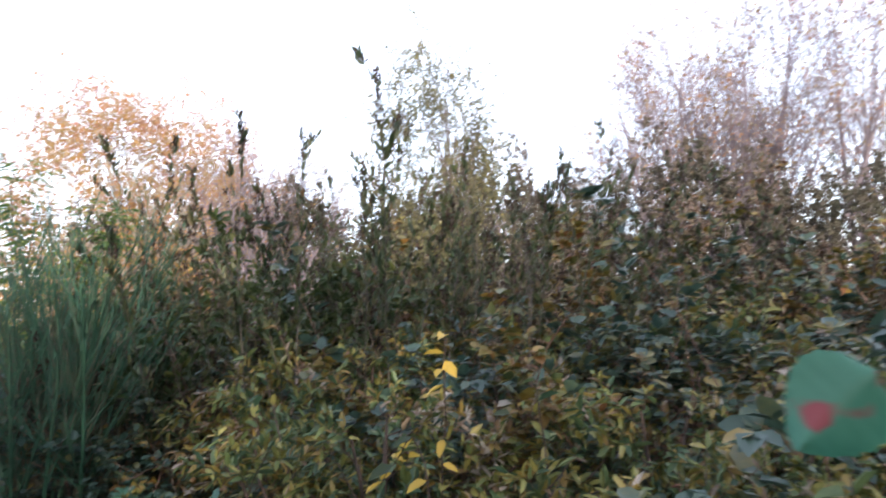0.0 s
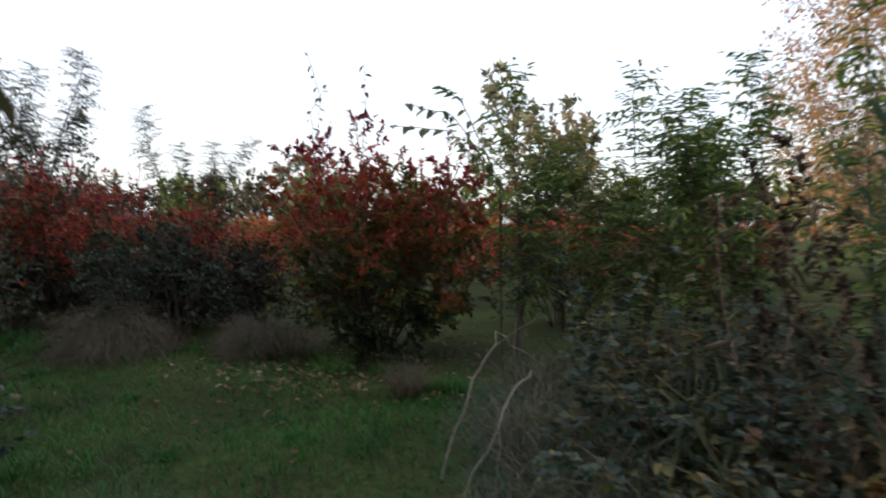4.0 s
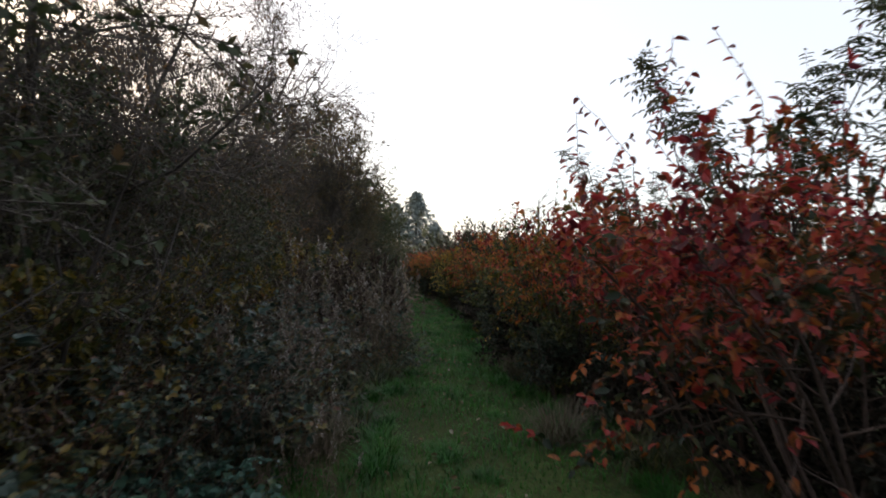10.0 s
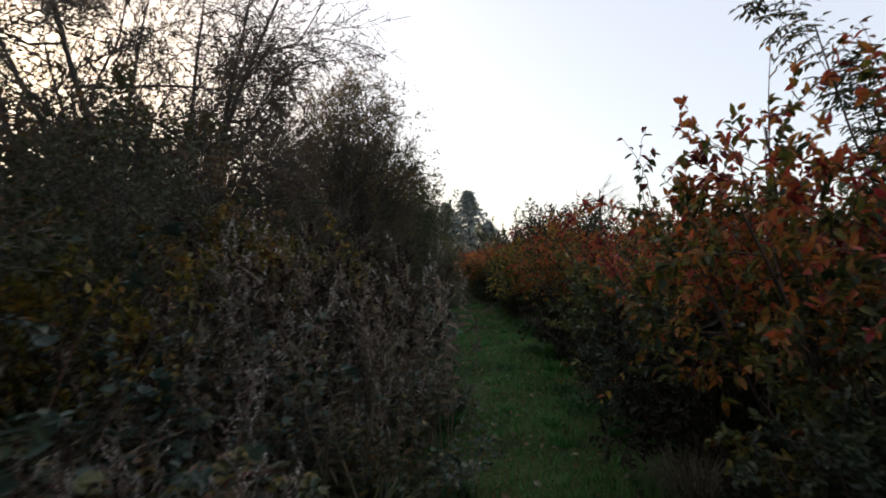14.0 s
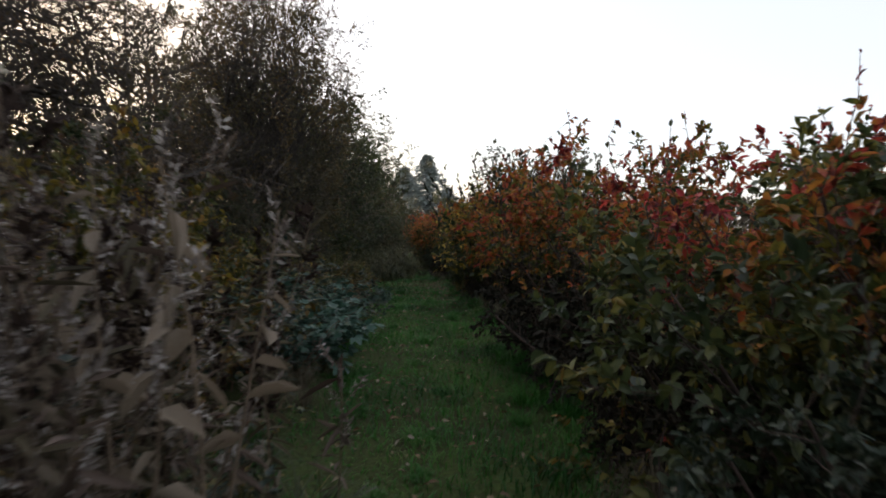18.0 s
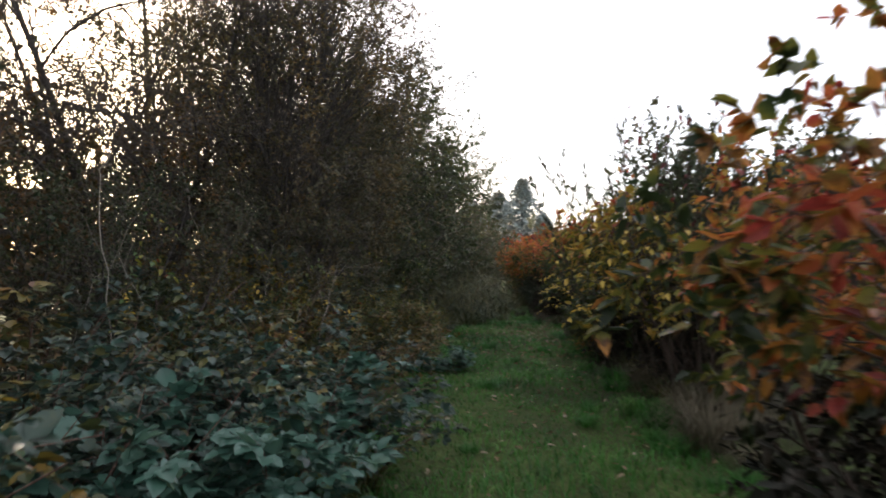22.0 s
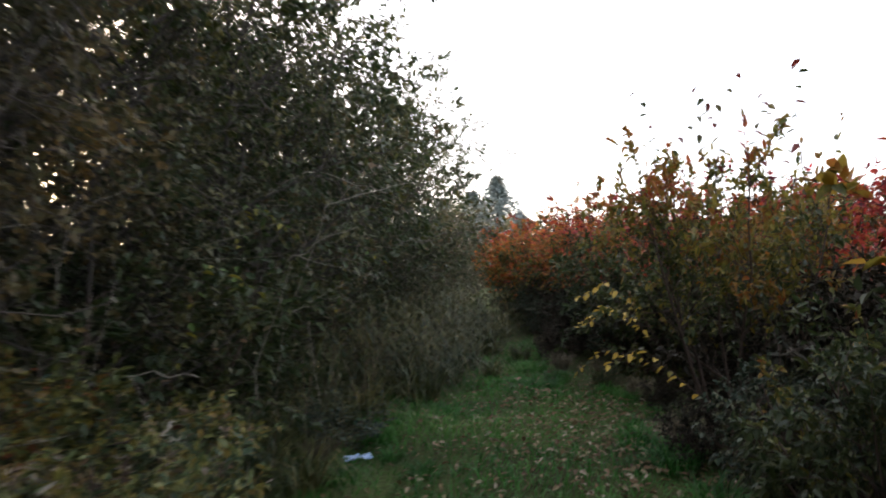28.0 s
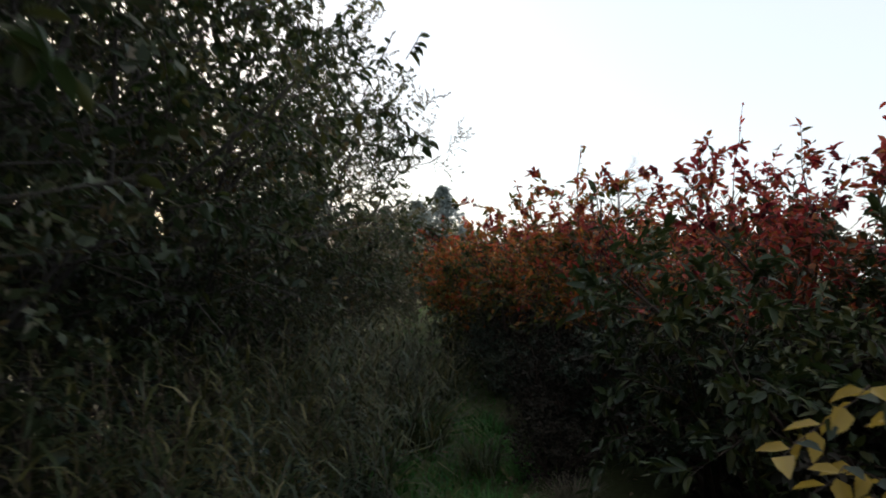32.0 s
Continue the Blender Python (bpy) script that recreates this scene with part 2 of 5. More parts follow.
M_HEDGE = leaf_mat("hedge_leaf_dull", [(0.0, (0.09, 0.10, 0.06)), (0.5, (0.17, 0.14, 0.10)), (0.8, (0.24, 0.18, 0.13)), (1.0, (0.32, 0.19, 0.15))], 0.5, 0.9, 0.0, 0.1, 0.3, 0.7, patch_scale=0.25)
M_PLUME = leaf_mat("dark_seed_head", [(0.0, (0.05, 0.03, 0.025)), (1.0, (0.13, 0.08, 0.05))], 0.7, 0.3, 0.0, 0.1, 0.1, 0.9)
M_LITTER = leaf_mat("fallen_leaf", [(0.0, (0.16, 0.10, 0.06)), (0.4, (0.36, 0.22, 0.10)), (0.7, (0.5, 0.38, 0.22)), (1.0, (0.8, 0.72, 0.58))], 0.75, 0.3, 0.0, 0.1, 0.15, 0.6)
M_PALELEAF = leaf_mat("withered_pale_leaf", [(0.0, (0.3, 0.22, 0.14)), (0.5, (0.6, 0.47, 0.33)), (1.0, (1.0, 0.9, 0.76))], 0.8, 0.4, 0.0, 0.1, 0.4, 0.7)
M_WEED = leaf_mat("withered_weed_leaf", [(0.0, (0.16, 0.11, 0.08)), (0.5, (0.36, 0.26, 0.2)), (1.0, (0.7, 0.56, 0.46))], 0.8, 0.6, 0.0, 0.05, 0.3, 0.7)
M_STEM = bark_mat("blueberry_bark", (0.03, 0.02, 0.016), (0.10, 0.065, 0.048))
M_TWIG = bark_mat("dark_twig", (0.035, 0.028, 0.022), (0.10, 0.08, 0.065))
M_BARK = bark_mat("tree_bark", (0.02, 0.017, 0.014), (0.075, 0.063, 0.053), 18)
M_CANE = bark_mat("bramble_cane", (0.09, 0.045, 0.035), (0.22, 0.13, 0.09))
M_STRAW = bark_mat("dry_stalk", (0.10, 0.07, 0.045), (0.24, 0.18, 0.12))
M_PALETWIG = bark_mat("pale_twig", (0.16, 0.14, 0.11), (0.33, 0.29, 0.24))


def ground_mat():
    m, nt, nodes, links, bsdf = base_mat("meadow_ground")
    geo = nodes.new("ShaderNodeNewGeometry")
    a = nodes.new("ShaderNodeTexNoise")
    a.inputs["Scale"].default_value, a.inputs["Detail"].default_value = 0.7, 6
    b = nodes.new("ShaderNodeTexNoise")
    b.inputs["Scale"].default_value, b.inputs["Detail"].default_value = 25, 8
    for n in (a, b):
        links.new(geo.outputs["Position"], n.inputs["Vector"])
    v = math_node(nodes, links, "ADD", math_node(nodes, links, "MULTIPLY", a.outputs["Fac"], 0.5), math_node(nodes, links, "MULTIPLY", b.outputs["Fac"], 0.5))
    r = ramp(nodes, [(0.3, (0.025, 0.022, 0.013)), (0.48, (0.04, 0.05, 0.018)), (0.62, (0.06, 0.09, 0.025)), (0.8, (0.11, 0.10, 0.045))])
    links.new(v, r.inputs[0])
    links.new(r.outputs[0], bsdf.inputs["Base Color"])
    bump = nodes.new("ShaderNodeBump")
    bump.inputs["Strength"].default_value, bump.inputs["Distance"].default_value = 0.8, 0.03
    links.new(b.outputs["Fac"], bump.inputs["Height"])
    links.new(bump.outputs[0], bsdf.inputs["Normal"])
    bsdf.inputs["Roughness"].default_value = 1.0
    bsdf.inputs["Specular IOR Level"].default_value = 0.1
    return m


M_GROUND = ground_mat()


# ---- geometry helpers ----
class Geo:
    """Collects vertices and faces as arrays and turns them into one mesh."""

    def __init__(self):
        self.v, self.f, self.n = [], {3: [], 4: []}, 0

    def add(self, verts, faces):
        faces = np.asarray(faces)
        if len(verts):
            self.v.append(np.asarray(verts, dtype=np.float32))
            self.f[faces.shape[1]].append(faces + self.n)
            self.n += len(verts)

    def more(self, faces, back):
        """Faces on the vertices of the last add, which began back vertices ago."""
        faces = np.asarray(faces)
        self.f[faces.shape[1]].append(faces + self.n - back)

    def mesh(self, name, mat, smooth=False):
        me = bpy.data.meshes.new(name)
        v = np.concatenate(self.v)
        q = np.concatenate(self.f[4]) if self.f[4] else np.zeros((0, 4), int)
        t = np.concatenate(self.f[3]) if self.f[3] else np.zeros((0, 3), int)
        me.vertices.add(len(v))
        me.vertices.foreach_set("co", v.ravel())
        me.loops.add(q.size + t.size)
        me.loops.foreach_set("vertex_index", np.concatenate((q.ravel(), t.ravel())).astype(np.int32))
        me.polygons.add(len(q) + len(t))
        starts = np.concatenate((np.arange(len(q)) * 4, q.size + np.arange(len(t)) * 3))
        me.polygons.foreach_set("loop_start", starts.astype(np.int32))
        if smooth:
            me.polygons.foreach_set("use_smooth", np.ones(len(q) + len(t), bool))
        me.update(calc_edges=True)
        me.materials.append(mat)
        return me


def unit(a):
    return a / np.maximum(np.linalg.norm(a, axis=-1, keepdims=True), 1e-9)


def add_leaves(g, p, d, up, length, width, fold=0.18, curl=0.12):
    """Leaves with a folded midrib: base, two points a side, tip."""
    d = unit(d)
    s = unit(np.cross(d, up))
    n = np.cross(s, d)
    L, W = np.asarray(length)[:, None], np.asarray(width)[:, None]
    rows = [p, p + d * L * 0.3 + s * W * 0.5 + n * W * fold, p + d * L * 0.7 + s * W * 0.38 + n * (W * fold - L * curl * 0.4),
            p + d * L - n * L * curl, p + d * L * 0.7 - s * W * 0.38 + n * (W * fold - L * curl * 0.4), p + d * L * 0.3 - s * W * 0.5 + n * W * fold]
    v = np.stack(rows, 1).reshape(-1, 3)
    k = np.arange(len(p))[:, None] * 6
    g.add(v, np.concatenate((k + [0, 1, 2, 3], k + [0, 3, 4, 5])))


def add_diamonds(g, p, d, up, length, width):
    """Small or far leaves: one bent quad each."""
    d = unit(d)
    s = unit(np.cross(d, up))
    n = np.cross(s, d)
    L, W = np.asarray(length)[:, None], np.asarray(width)[:, None]
    v = np.stack([p, p + d * L * 0.45 + s * W * 0.5 + n * W * 0.15, p + d * L, p + d * L * 0.45 - s * W * 0.5 + n * W * 0.15], 1).reshape(-1, 3)
    g.add(v, np.arange(len(p))[:, None] * 4 + [0, 1, 2, 3])


def add_blades(g, p, d, length, width, droop, rng):
    """Grass blades in three bent segments."""
    d = unit(d)
    flat = d * [1, 1, 0] + rng.normal(0, 0.2, d.shape) * [1, 1, 0]
    flat = unit(flat)
    s = np.stack((-flat[:, 1], flat[:, 0], np.zeros(len(p))), 1)
    L, W, B = (np.asarray(a)[:, None] for a in (length, width, droop))
    c1 = p + d * L * 0.4
    c2 = p + d * L * 0.75 + (flat * 0.25 - [0, 0, 0.22]) * L * B
    c3 = p + d * L * 0.95 + (flat * 0.6 - [0, 0, 0.75]) * L * B
    v = np.stack([p - s * W * 0.5, p + s * W * 0.5, c1 - s * W * 0.5, c1 + s * W * 0.5, c2 - s * W * 0.35, c2 + s * W * 0.35, c3], 1).reshape(-1, 3)
    k = np.arange(len(p))[:, None] * 7
    g.add(v, np.concatenate((k + [0, 1, 3, 2], k + [2, 3, 5, 4])))
    g.more(k + [4, 5, 6], len(v))


def add_tubes(g, lines, sides=4):
    """Tapered tubes along polylines; lines: (points, radii)."""
    by = {}
    for pts, rad in lines:
        by.setdefault(len(pts), []).append((pts, rad))
    for k, some in by.items():
        p = np.array([a for a, _ in some])
        r = np.array([b for _, b in some])
        t = unit(np.gradient(p, axis=1))
        ref = np.where(np.abs(t[:, :1, 2:3]) > 0.8, [[[1.0, 0.1, 0]]], [[[0.05, 0, 1.0]]])
        a = unit(np.cross(t, ref))
        b = np.cross(t, a)
        ang = np.arange(sides) * 2 * np.pi / sides
        ring = p[:, :, None] + (a[:, :, None] * np.cos(ang)[:, None] + b[:, :, None] * np.sin(ang)[:, None]) * r[:, :, None, None]
        v = ring.reshape(-1, 3)
        n = len(p)
        i = (np.arange(n)[:, None, None] * k + np.arange(k - 1)[None, :, None]) * sides
        j, j2 = np.arange(sides), (np.arange(sides) + 1) % sides
        f = np.stack((i + j, i + j2, i + sides + j2, i + sides + j), -1).reshape(-1, 4)
        g.add(v, f)


def limb(rng, start, direction, length, r0, r1, segs, jitter, rise):
    """A crooked polyline with tapering radii."""
    pts, d = [np.array(start, float)], np.array(direction, float)
    d /= np.linalg.norm(d)
    for _ in range(segs):
        d = d + rng.normal(0, jitter, 3) + [0, 0, rise]
        d /= np.linalg.norm(d)
        pts.append(pts[-1] + d * length / segs)
    return np.array(pts), np.linspace(r0, r1, segs + 1)


def along(line, s):
    pts = line[0]
    f = min(max(s, 0), 0.999) * (len(pts) - 1)
    i = int(f)
    return pts[i] + (pts[i + 1] - pts[i]) * (f - i), unit(pts[i + 1] - pts[i]), line[1][i] * (1 - (f - i)) + line[1][i + 1] * (f - i)


def branch_off(rng, line, n, s0, angle, ratio, segs, jitter, rise, thin=0.6, tip=0.3):
    """Side branches of a limb."""
    out = []
    whole = np.linalg.norm(np.diff(line[0], axis=0), axis=1).sum()
    for k in range(n):
        s = s0 + (1 - s0) * (k + rng.uniform(0, 1)) / n
        p, d, r = along(line, s)
        q = np.cross(d, rng.normal(0, 1, 3))
        q /= np.linalg.norm(q)
        a = radians(angle + rng.normal(0, 10))
        out.append(limb(rng, p, d * math.cos(a) + q * math.sin(a), whole * ratio * (1.15 - 0.6 * s) * rng.uniform(0.7, 1.25), r * thin, r * thin * tip, segs, jitter, rise))
    return out


def leaf_places(rng, lines, per, s0=0.15):
    """Points and directions of leaves that stand off thin branches."""
    P, D = [], []
    for pts, _ in lines:
        s = rng.uniform(s0, 1, per) * (len(pts) - 1.001)
        i = s.astype(int)
        seg = pts[i + 1] - pts[i]
        P.append(pts[i] + seg * (s - i)[:, None])
        D.append(unit(seg) * 0.7 + rng.normal(0, 0.6, (per, 3)) + [0, 0, -0.1])
    return np.concatenate(P), np.concatenate(D)


def scatter_leaves(g, rng, lines, per, size, ratio=0.5, simple=False, droop=0.0, s0=0.15):
    p, d = leaf_places(rng, lines, per, s0)
    d = unit(d) + [0, 0, -droop]
    up = rng.normal(0, 0.45 if not simple else 0.9, p.shape) + [0, 0, 1]
    L = size * rng.uniform(0.6, 1.25, len(p))
    if simple:
        add_diamonds(g, p, d, up, L, L * ratio)
    else:
        add_leaves(g, p, d, up, L, L * ratio, rng.uniform(0.05, 0.3, (len(p), 1)), rng.uniform(0.0, 0.3, (len(p), 1)))


def link(name, mesh, parent, label="", kind=""):
    ob = new(name, mesh)
    ob.parent = parent
    return tagged(ob, label, kind=kind)


def part(name, g, mat, parent, label="", kind="", smooth=False):
    return link(name, g.mesh(name, mat, smooth), parent, label, kind)


def thing(name, label, category, group=""):
    return tagged(new(name), label, category, group)


def tube_parts(name, lines, mat, parent, sides=5):
    made = []
    for line in lines:
        g = Geo()
        add_tubes(g, [line], sides)
        made.append(part(name, g, mat, parent, smooth=True))
    return made


# ---- kinds of plants ----
def make_bush(seed, height, radius, mat, label, stems=7, leaf=0.06, per=11, shoots=5, detail=True, name="blueberry_bush", shoot=0.6, low=0.3, ratio=0.52, skirt=0):
    """A many-stemmed fruit bush: bare stems below, a leafy spreading head, upright shoots on top."""
    rng = np.random.default_rng(seed)
    ob = thing(name, label, "bush")
    mains, seconds, thirds = [], [], []
    for k in range(stems):
        az = k * 2.4 + rng.uniform(-0.4, 0.4)
        lean = rng.uniform(0.1, 1.0) * radius / height * 1.15
        mains.append(limb(rng, (0.12 * math.cos(az), 0.12 * math.sin(az), -0.03), (math.cos(az) * lean, math.sin(az) * lean, 1), height * rng.uniform(0.78, 0.98), 0.017, 0.006, 6, 0.1, 0.02))
    for k in range(skirt):
        az = k * 2.4 + 0.7
        mains.append(limb(rng, (0.15 * math.cos(az), 0.15 * math.sin(az), -0.03), (math.cos(az) * 1.1, math.sin(az) * 1.1, 0.8), height * rng.uniform(0.4, 0.55), 0.01, 0.004, 6, 0.1, 0.0))
    for line in mains:
        seconds += branch_off(rng, line, 9 if detail else 5, low, 58, 0.46, 4, 0.14, 0.02)
    for line in seconds:
        thirds += branch_off(rng, line, 5 if detail else 3, 0.15, 48, 0.5, 3, 0.16, 0.0)
    for line in mains:
        thirds += branch_off(rng, line, 5, 0.35, 50, 0.2, 3, 0.15, 0.05)
    up_shoots = []
    for k in range(shoots):
        line = mains[k % stems]
        p, d, r = along(line, rng.uniform(0.75, 1))
        up_shoots.append(limb(rng, p, d * 0.4 + np.array([0, 0, 1.0]), shoot * rng.uniform(0.6, 1.3), 0.005, 0.002, 5, 0.1, 0.1))
    own = 0 if not detail else 2 if name == "shade_undergrowth" else len(mains)  # the stems of far and low bushes join the twigs
    tube_parts("stem", mains[:own], M_STEM, ob)
    g = Geo()
    add_tubes(g, mains[own:] + seconds + (thirds if detail else []) + up_shoots, 3)
    part("twigs", g, M_STEM, ob, kind="stuff")
    g = Geo()
    if detail:
        scatter_leaves(g, rng, thirds, per, leaf, ratio)
        scatter_leaves(g, rng, seconds, 8, leaf, ratio, s0=0.4)
    else:
        scatter_leaves(g, rng, thirds, per, leaf * 1.7, 0.6, True)
        scatter_leaves(g, rng, seconds, 5, leaf * 1.7, 0.6, True, s0=0.4)
    if up_shoots:
        scatter_leaves(g, rng, up_shoots, 12, leaf * 1.05, 0.48, not detail)
    part("leaves", g, mat, ob, kind="stuff")
    return ob


def make_tree(seed, height, spread, trunks, mat, label, name="tree", n1=7, n2=7, n3=5, per=8, leaf=0.05, s0=0.3, rise=0.03, r0=0.07, droop=0.1, bark=None, twig=None, simple=True, jitter=0.12, angle=45, fine=True, split=False):
    """Trunks that fork into limbs, branches and twigs, with small leaves."""
    rng = np.random.default_rng(seed)
    ob = thing(name, label, "tree")
    bark, twig = bark or M_BARK, twig or M_TWIG
    mains, a, b, c = [], [], [], []
    for k in range(trunks):
        az = k * 2.4 + rng.uniform(-0.5, 0.5)
        lean = spread / height * (rng.uniform(0.2, 0.9) if trunks > 1 else 0.08)
        mains.append(limb(rng, (0.2 * math.cos(az) * (trunks > 1), 0.2 * math.sin(az) * (trunks > 1), -0.05), (math.cos(az) * lean, math.sin(az) * lean, 1), height * rng.uniform(0.75, 0.97), r0, r0 * 0.18, 8, 0.07, 0.02))
    for line in mains:
        a += branch_off(rng, line, n1, s0, angle, 0.5, 5, jitter, rise, 0.5)
    for line in a:
        b += branch_off(rng, line, n2, 0.15, 42, 0.5, 4, jitter, rise * 0.5, 0.5)
    for line in b:
        c += branch_off(rng, line, n3, 0.1, 42, 0.5, 3, jitter * 1.3, -0.02, 0.6)
    tube_parts("trunk", mains, bark, ob, 7)
    if split:
        tube_parts("limb", a, bark, ob)
    else:
        g = Geo()
        add_tubes(g, a, 5)
        part("limbs", g, bark, ob, kind="stuff", smooth=True)
    g = Geo()
    add_tubes(g, b, 3)
    if fine:
        add_tubes(g, [(p[[0, -1]], np.maximum(r[[0, -1]], 0.004)) for p, r in c], 3)
    part("twigs", g, twig, ob, kind="stuff")
    if per:
        g = Geo()
        scatter_leaves(g, rng, c, per, leaf, 0.5, simple, droop)
        scatter_leaves(g, rng, b, per, leaf, 0.5, simple, droop, 0.4)
        part("crown", g, mat, ob, kind="stuff")
    return ob


def make_round_tree(seed, height, radius, low, mat, label, clumps=180, twigs=7, per=12, leaf=0.05, clump=0.34, trunks=4, r0=0.07, bark=None, twig=None, name="tree", split=False, inner=0.5):
    """A tree with a rounded crown: limbs rise from the trunks to clumps of leafy twigs that fill an uneven dome."""
    rng = np.random.default_rng(seed)
    ob = thing(name, label, "tree")
    bark, twig = bark or M_BARK, twig or M_TWIG
    mains = []
    for k in range(trunks):
        az = k * 2.4 + rng.uniform(-0.4, 0.4)
        lean = radius / height * rng.uniform(0.15, 0.6)
        mains.append(limb(rng, (0.18 * math.cos(az), 0.18 * math.sin(az), -0.05), (math.cos(az) * lean, math.sin(az) * lean, 1), height * rng.uniform(0.7, 0.85), r0, r0 * 0.15, 8, 0.07, 0.02))
    limbs, sprays, fine = [], [], []
    phase = rng.uniform(0, 6.28, 4)
    for k in range(clumps):
        z = rng.uniform(-1, 1)
        az = k * 2.39996 + rng.normal(0, 0.3)
        r = rng.uniform(inner, 1) ** 0.6 * (1 + 0.13 * math.sin(3 * az + phase[0]) * math.cos(4 * z + phase[1]) + 0.08 * math.sin(7 * az + 5 * z + phase[2]))
        flat = math.sqrt(1 - z * z)
        c = np.array((radius * r * flat * math.cos(az), radius * r * flat * math.sin(az), (low + height) / 2 + (height - low) / 2 * r * z))
        best = min(range(trunks), key=lambda i: np.linalg.norm(mains[i][0][5][:2] - c[:2]))
        p, d, rad = along(mains[best], min(max(c[2] / height * 1.05 - 0.14, 0.03), 0.97))
        way = c - p
        mid = p + way * 0.5 + np.array((0, 0, 0.1 * np.linalg.norm(way))) + rng.normal(0, 0.13 * np.linalg.norm(way), 3)
        pts = np.array([p, p * 0.36 + mid * 0.48 + c * 0.16, p * 0.1 + mid * 0.6 + c * 0.3, c])
        limbs.append((pts, np.linspace(min(rad * 0.45, 0.013), 0.004, 4)))
        for _ in range(twigs):
            out = unit(way) * 0.35 + rng.normal(0, 0.75, 3)
            sprays.append(limb(rng, c - way * rng.uniform(0, 0.12), out, clump * rng.uniform(0.7, 1.6), 0.005, 0.002, 4, 0.2, -0.08))
    for line in sprays:
        fine += branch_off(rng, line, 2, 0.25, 45, 0.6, 3, 0.15, 0.0)
    tube_parts("trunk", mains, bark, ob, 7)
    if split:
        tube_parts("limb", limbs, bark, ob, 4)
    else:
        g = Geo()
        add_tubes(g, limbs, 4)
        part("limbs", g, bark, ob, kind="stuff", smooth=True)
    g = Geo()
    add_tubes(g, sprays, 3)
    part("twigs", g, twig, ob, kind="stuff")
    g = Geo()
    scatter_leaves(g, rng, sprays + fine, per, leaf, 0.52, True, 0.15)
    part("crown", g, mat, ob, kind="stuff")
    return ob


def make_spikes(seed, n, radius, height, label):
    """Tall upright shoots with narrow leaves and a dark seed spike on each tip."""
    rng = np.random.default_rng(seed)
    ob = thing("steeplebush", label, "shrub")
    for k in range(n):
        r, az = radius * math.sqrt((k + 0.5) / n), k * 2.4
        line = limb(rng, (0.55 * r * math.cos(az), 0.55 * r * math.sin(az), -0.03), (0.17 * r * math.cos(az) + rng.normal(0, 0.07), 0.17 * r * math.sin(az) + rng.normal(0, 0.07), 1), height * rng.uniform(0.78, 1.03), 0.006, 0.002, 7, 0.06, 0.01)
        stem = tube_parts("stem", [line], M_TWIG, ob, 4)[0]
        tips = branch_off(rng, line, 7, 0.5, 26, 0.15, 3, 0.05, 0.1)
        g = Geo()
        add_tubes(g, tips, 3)
        p, d = leaf_places(rng, [line], 26, 0.5)
        q, e = leaf_places(rng, tips, 7, 0.2)
        p, d = np.concatenate((p, q)), np.concatenate((d, e)) * [0.6, 0.6, 0.3] + [0, 0, 0.75]
        L = rng.uniform(0.05, 0.085, len(p))
        add_leaves(g, p, d, rng.normal(0, 1, p.shape), L, L * 0.34, 0.15, 0.12)
        part("leaves", g, M_DARKLEAF, stem, kind="stuff")
        g = Geo()
        ends = [(line[0][-2:], line[1][-2:])] + [(t[0][-2:], t[1][-2:]) for t in tips]
        for j, (pts, _) in enumerate(ends):
            m = 60 if j == 0 else 16
            s = rng.uniform(0.55 if j == 0 else 0.2, 1.08, m)[:, None]
            at = pts[0] + (pts[1] - pts[0]) * s + rng.normal(0, 0.008, (m, 3))
            out = rng.normal(0, 0.5, (m, 3)) + [0, 0, 0.8]
            add_diamonds(g, at, out, rng.normal(0, 1, (m, 3)), rng.uniform(0.02, 0.04, m), rng.uniform(0.008, 0.014, m))
        part("seed_head", g, M_PLUME, stem, "dark withered seed spike", "stuff")
    return ob


def make_withered(seed, height, label):
    """A tall dead weed: stems with large pale curled leaves hanging from them and a fluffy head."""
    rng = np.random.default_rng(seed)
    ob = thing("withered_weed", label, "weeds")
    for k in range(5):
        az = k * 2.4
        line = limb(rng, (0.08 * math.cos(az), 0.08 * math.sin(az), -0.02), (0.13 * math.cos(az), 0.13 * math.sin(az), 1), height * rng.uniform(0.7, 1.02), 0.007, 0.003, 7, 0.05, 0.02)
        stem = tube_parts("stem", [line], M_STRAW, ob, 5)[0]
        for j in range(13):
            p, d, _ = along(line, 0.2 + 0.78 * j / 13)
            a = rng.uniform(0, 6.28)
            g = Geo()
            L = rng.uniform(0.07, 0.15)
            add_leaves(g, p[None], np.array([[math.cos(a), math.sin(a), rng.uniform(-1.1, 0.5)]]), rng.normal(0, 0.6, (1, 3)) + [0, 0, 1], [L], [L * rng.uniform(0.3, 0.5)], rng.uniform(0.1, 0.4), rng.uniform(0.1, 0.6))
            part("leaf", g, M_PALELEAF, stem)
        g = Geo()
        scatter_leaves(g, rng, branch_off(rng, line, 7, 0.72, 30, 0.13, 3, 0.1, 0.05), 22, 0.028, 0.35, True, 0.2, 0.1)
        part("seed_head", g, M_FLUFF, stem, "pale fluffy seed head", "stuff")
    return ob


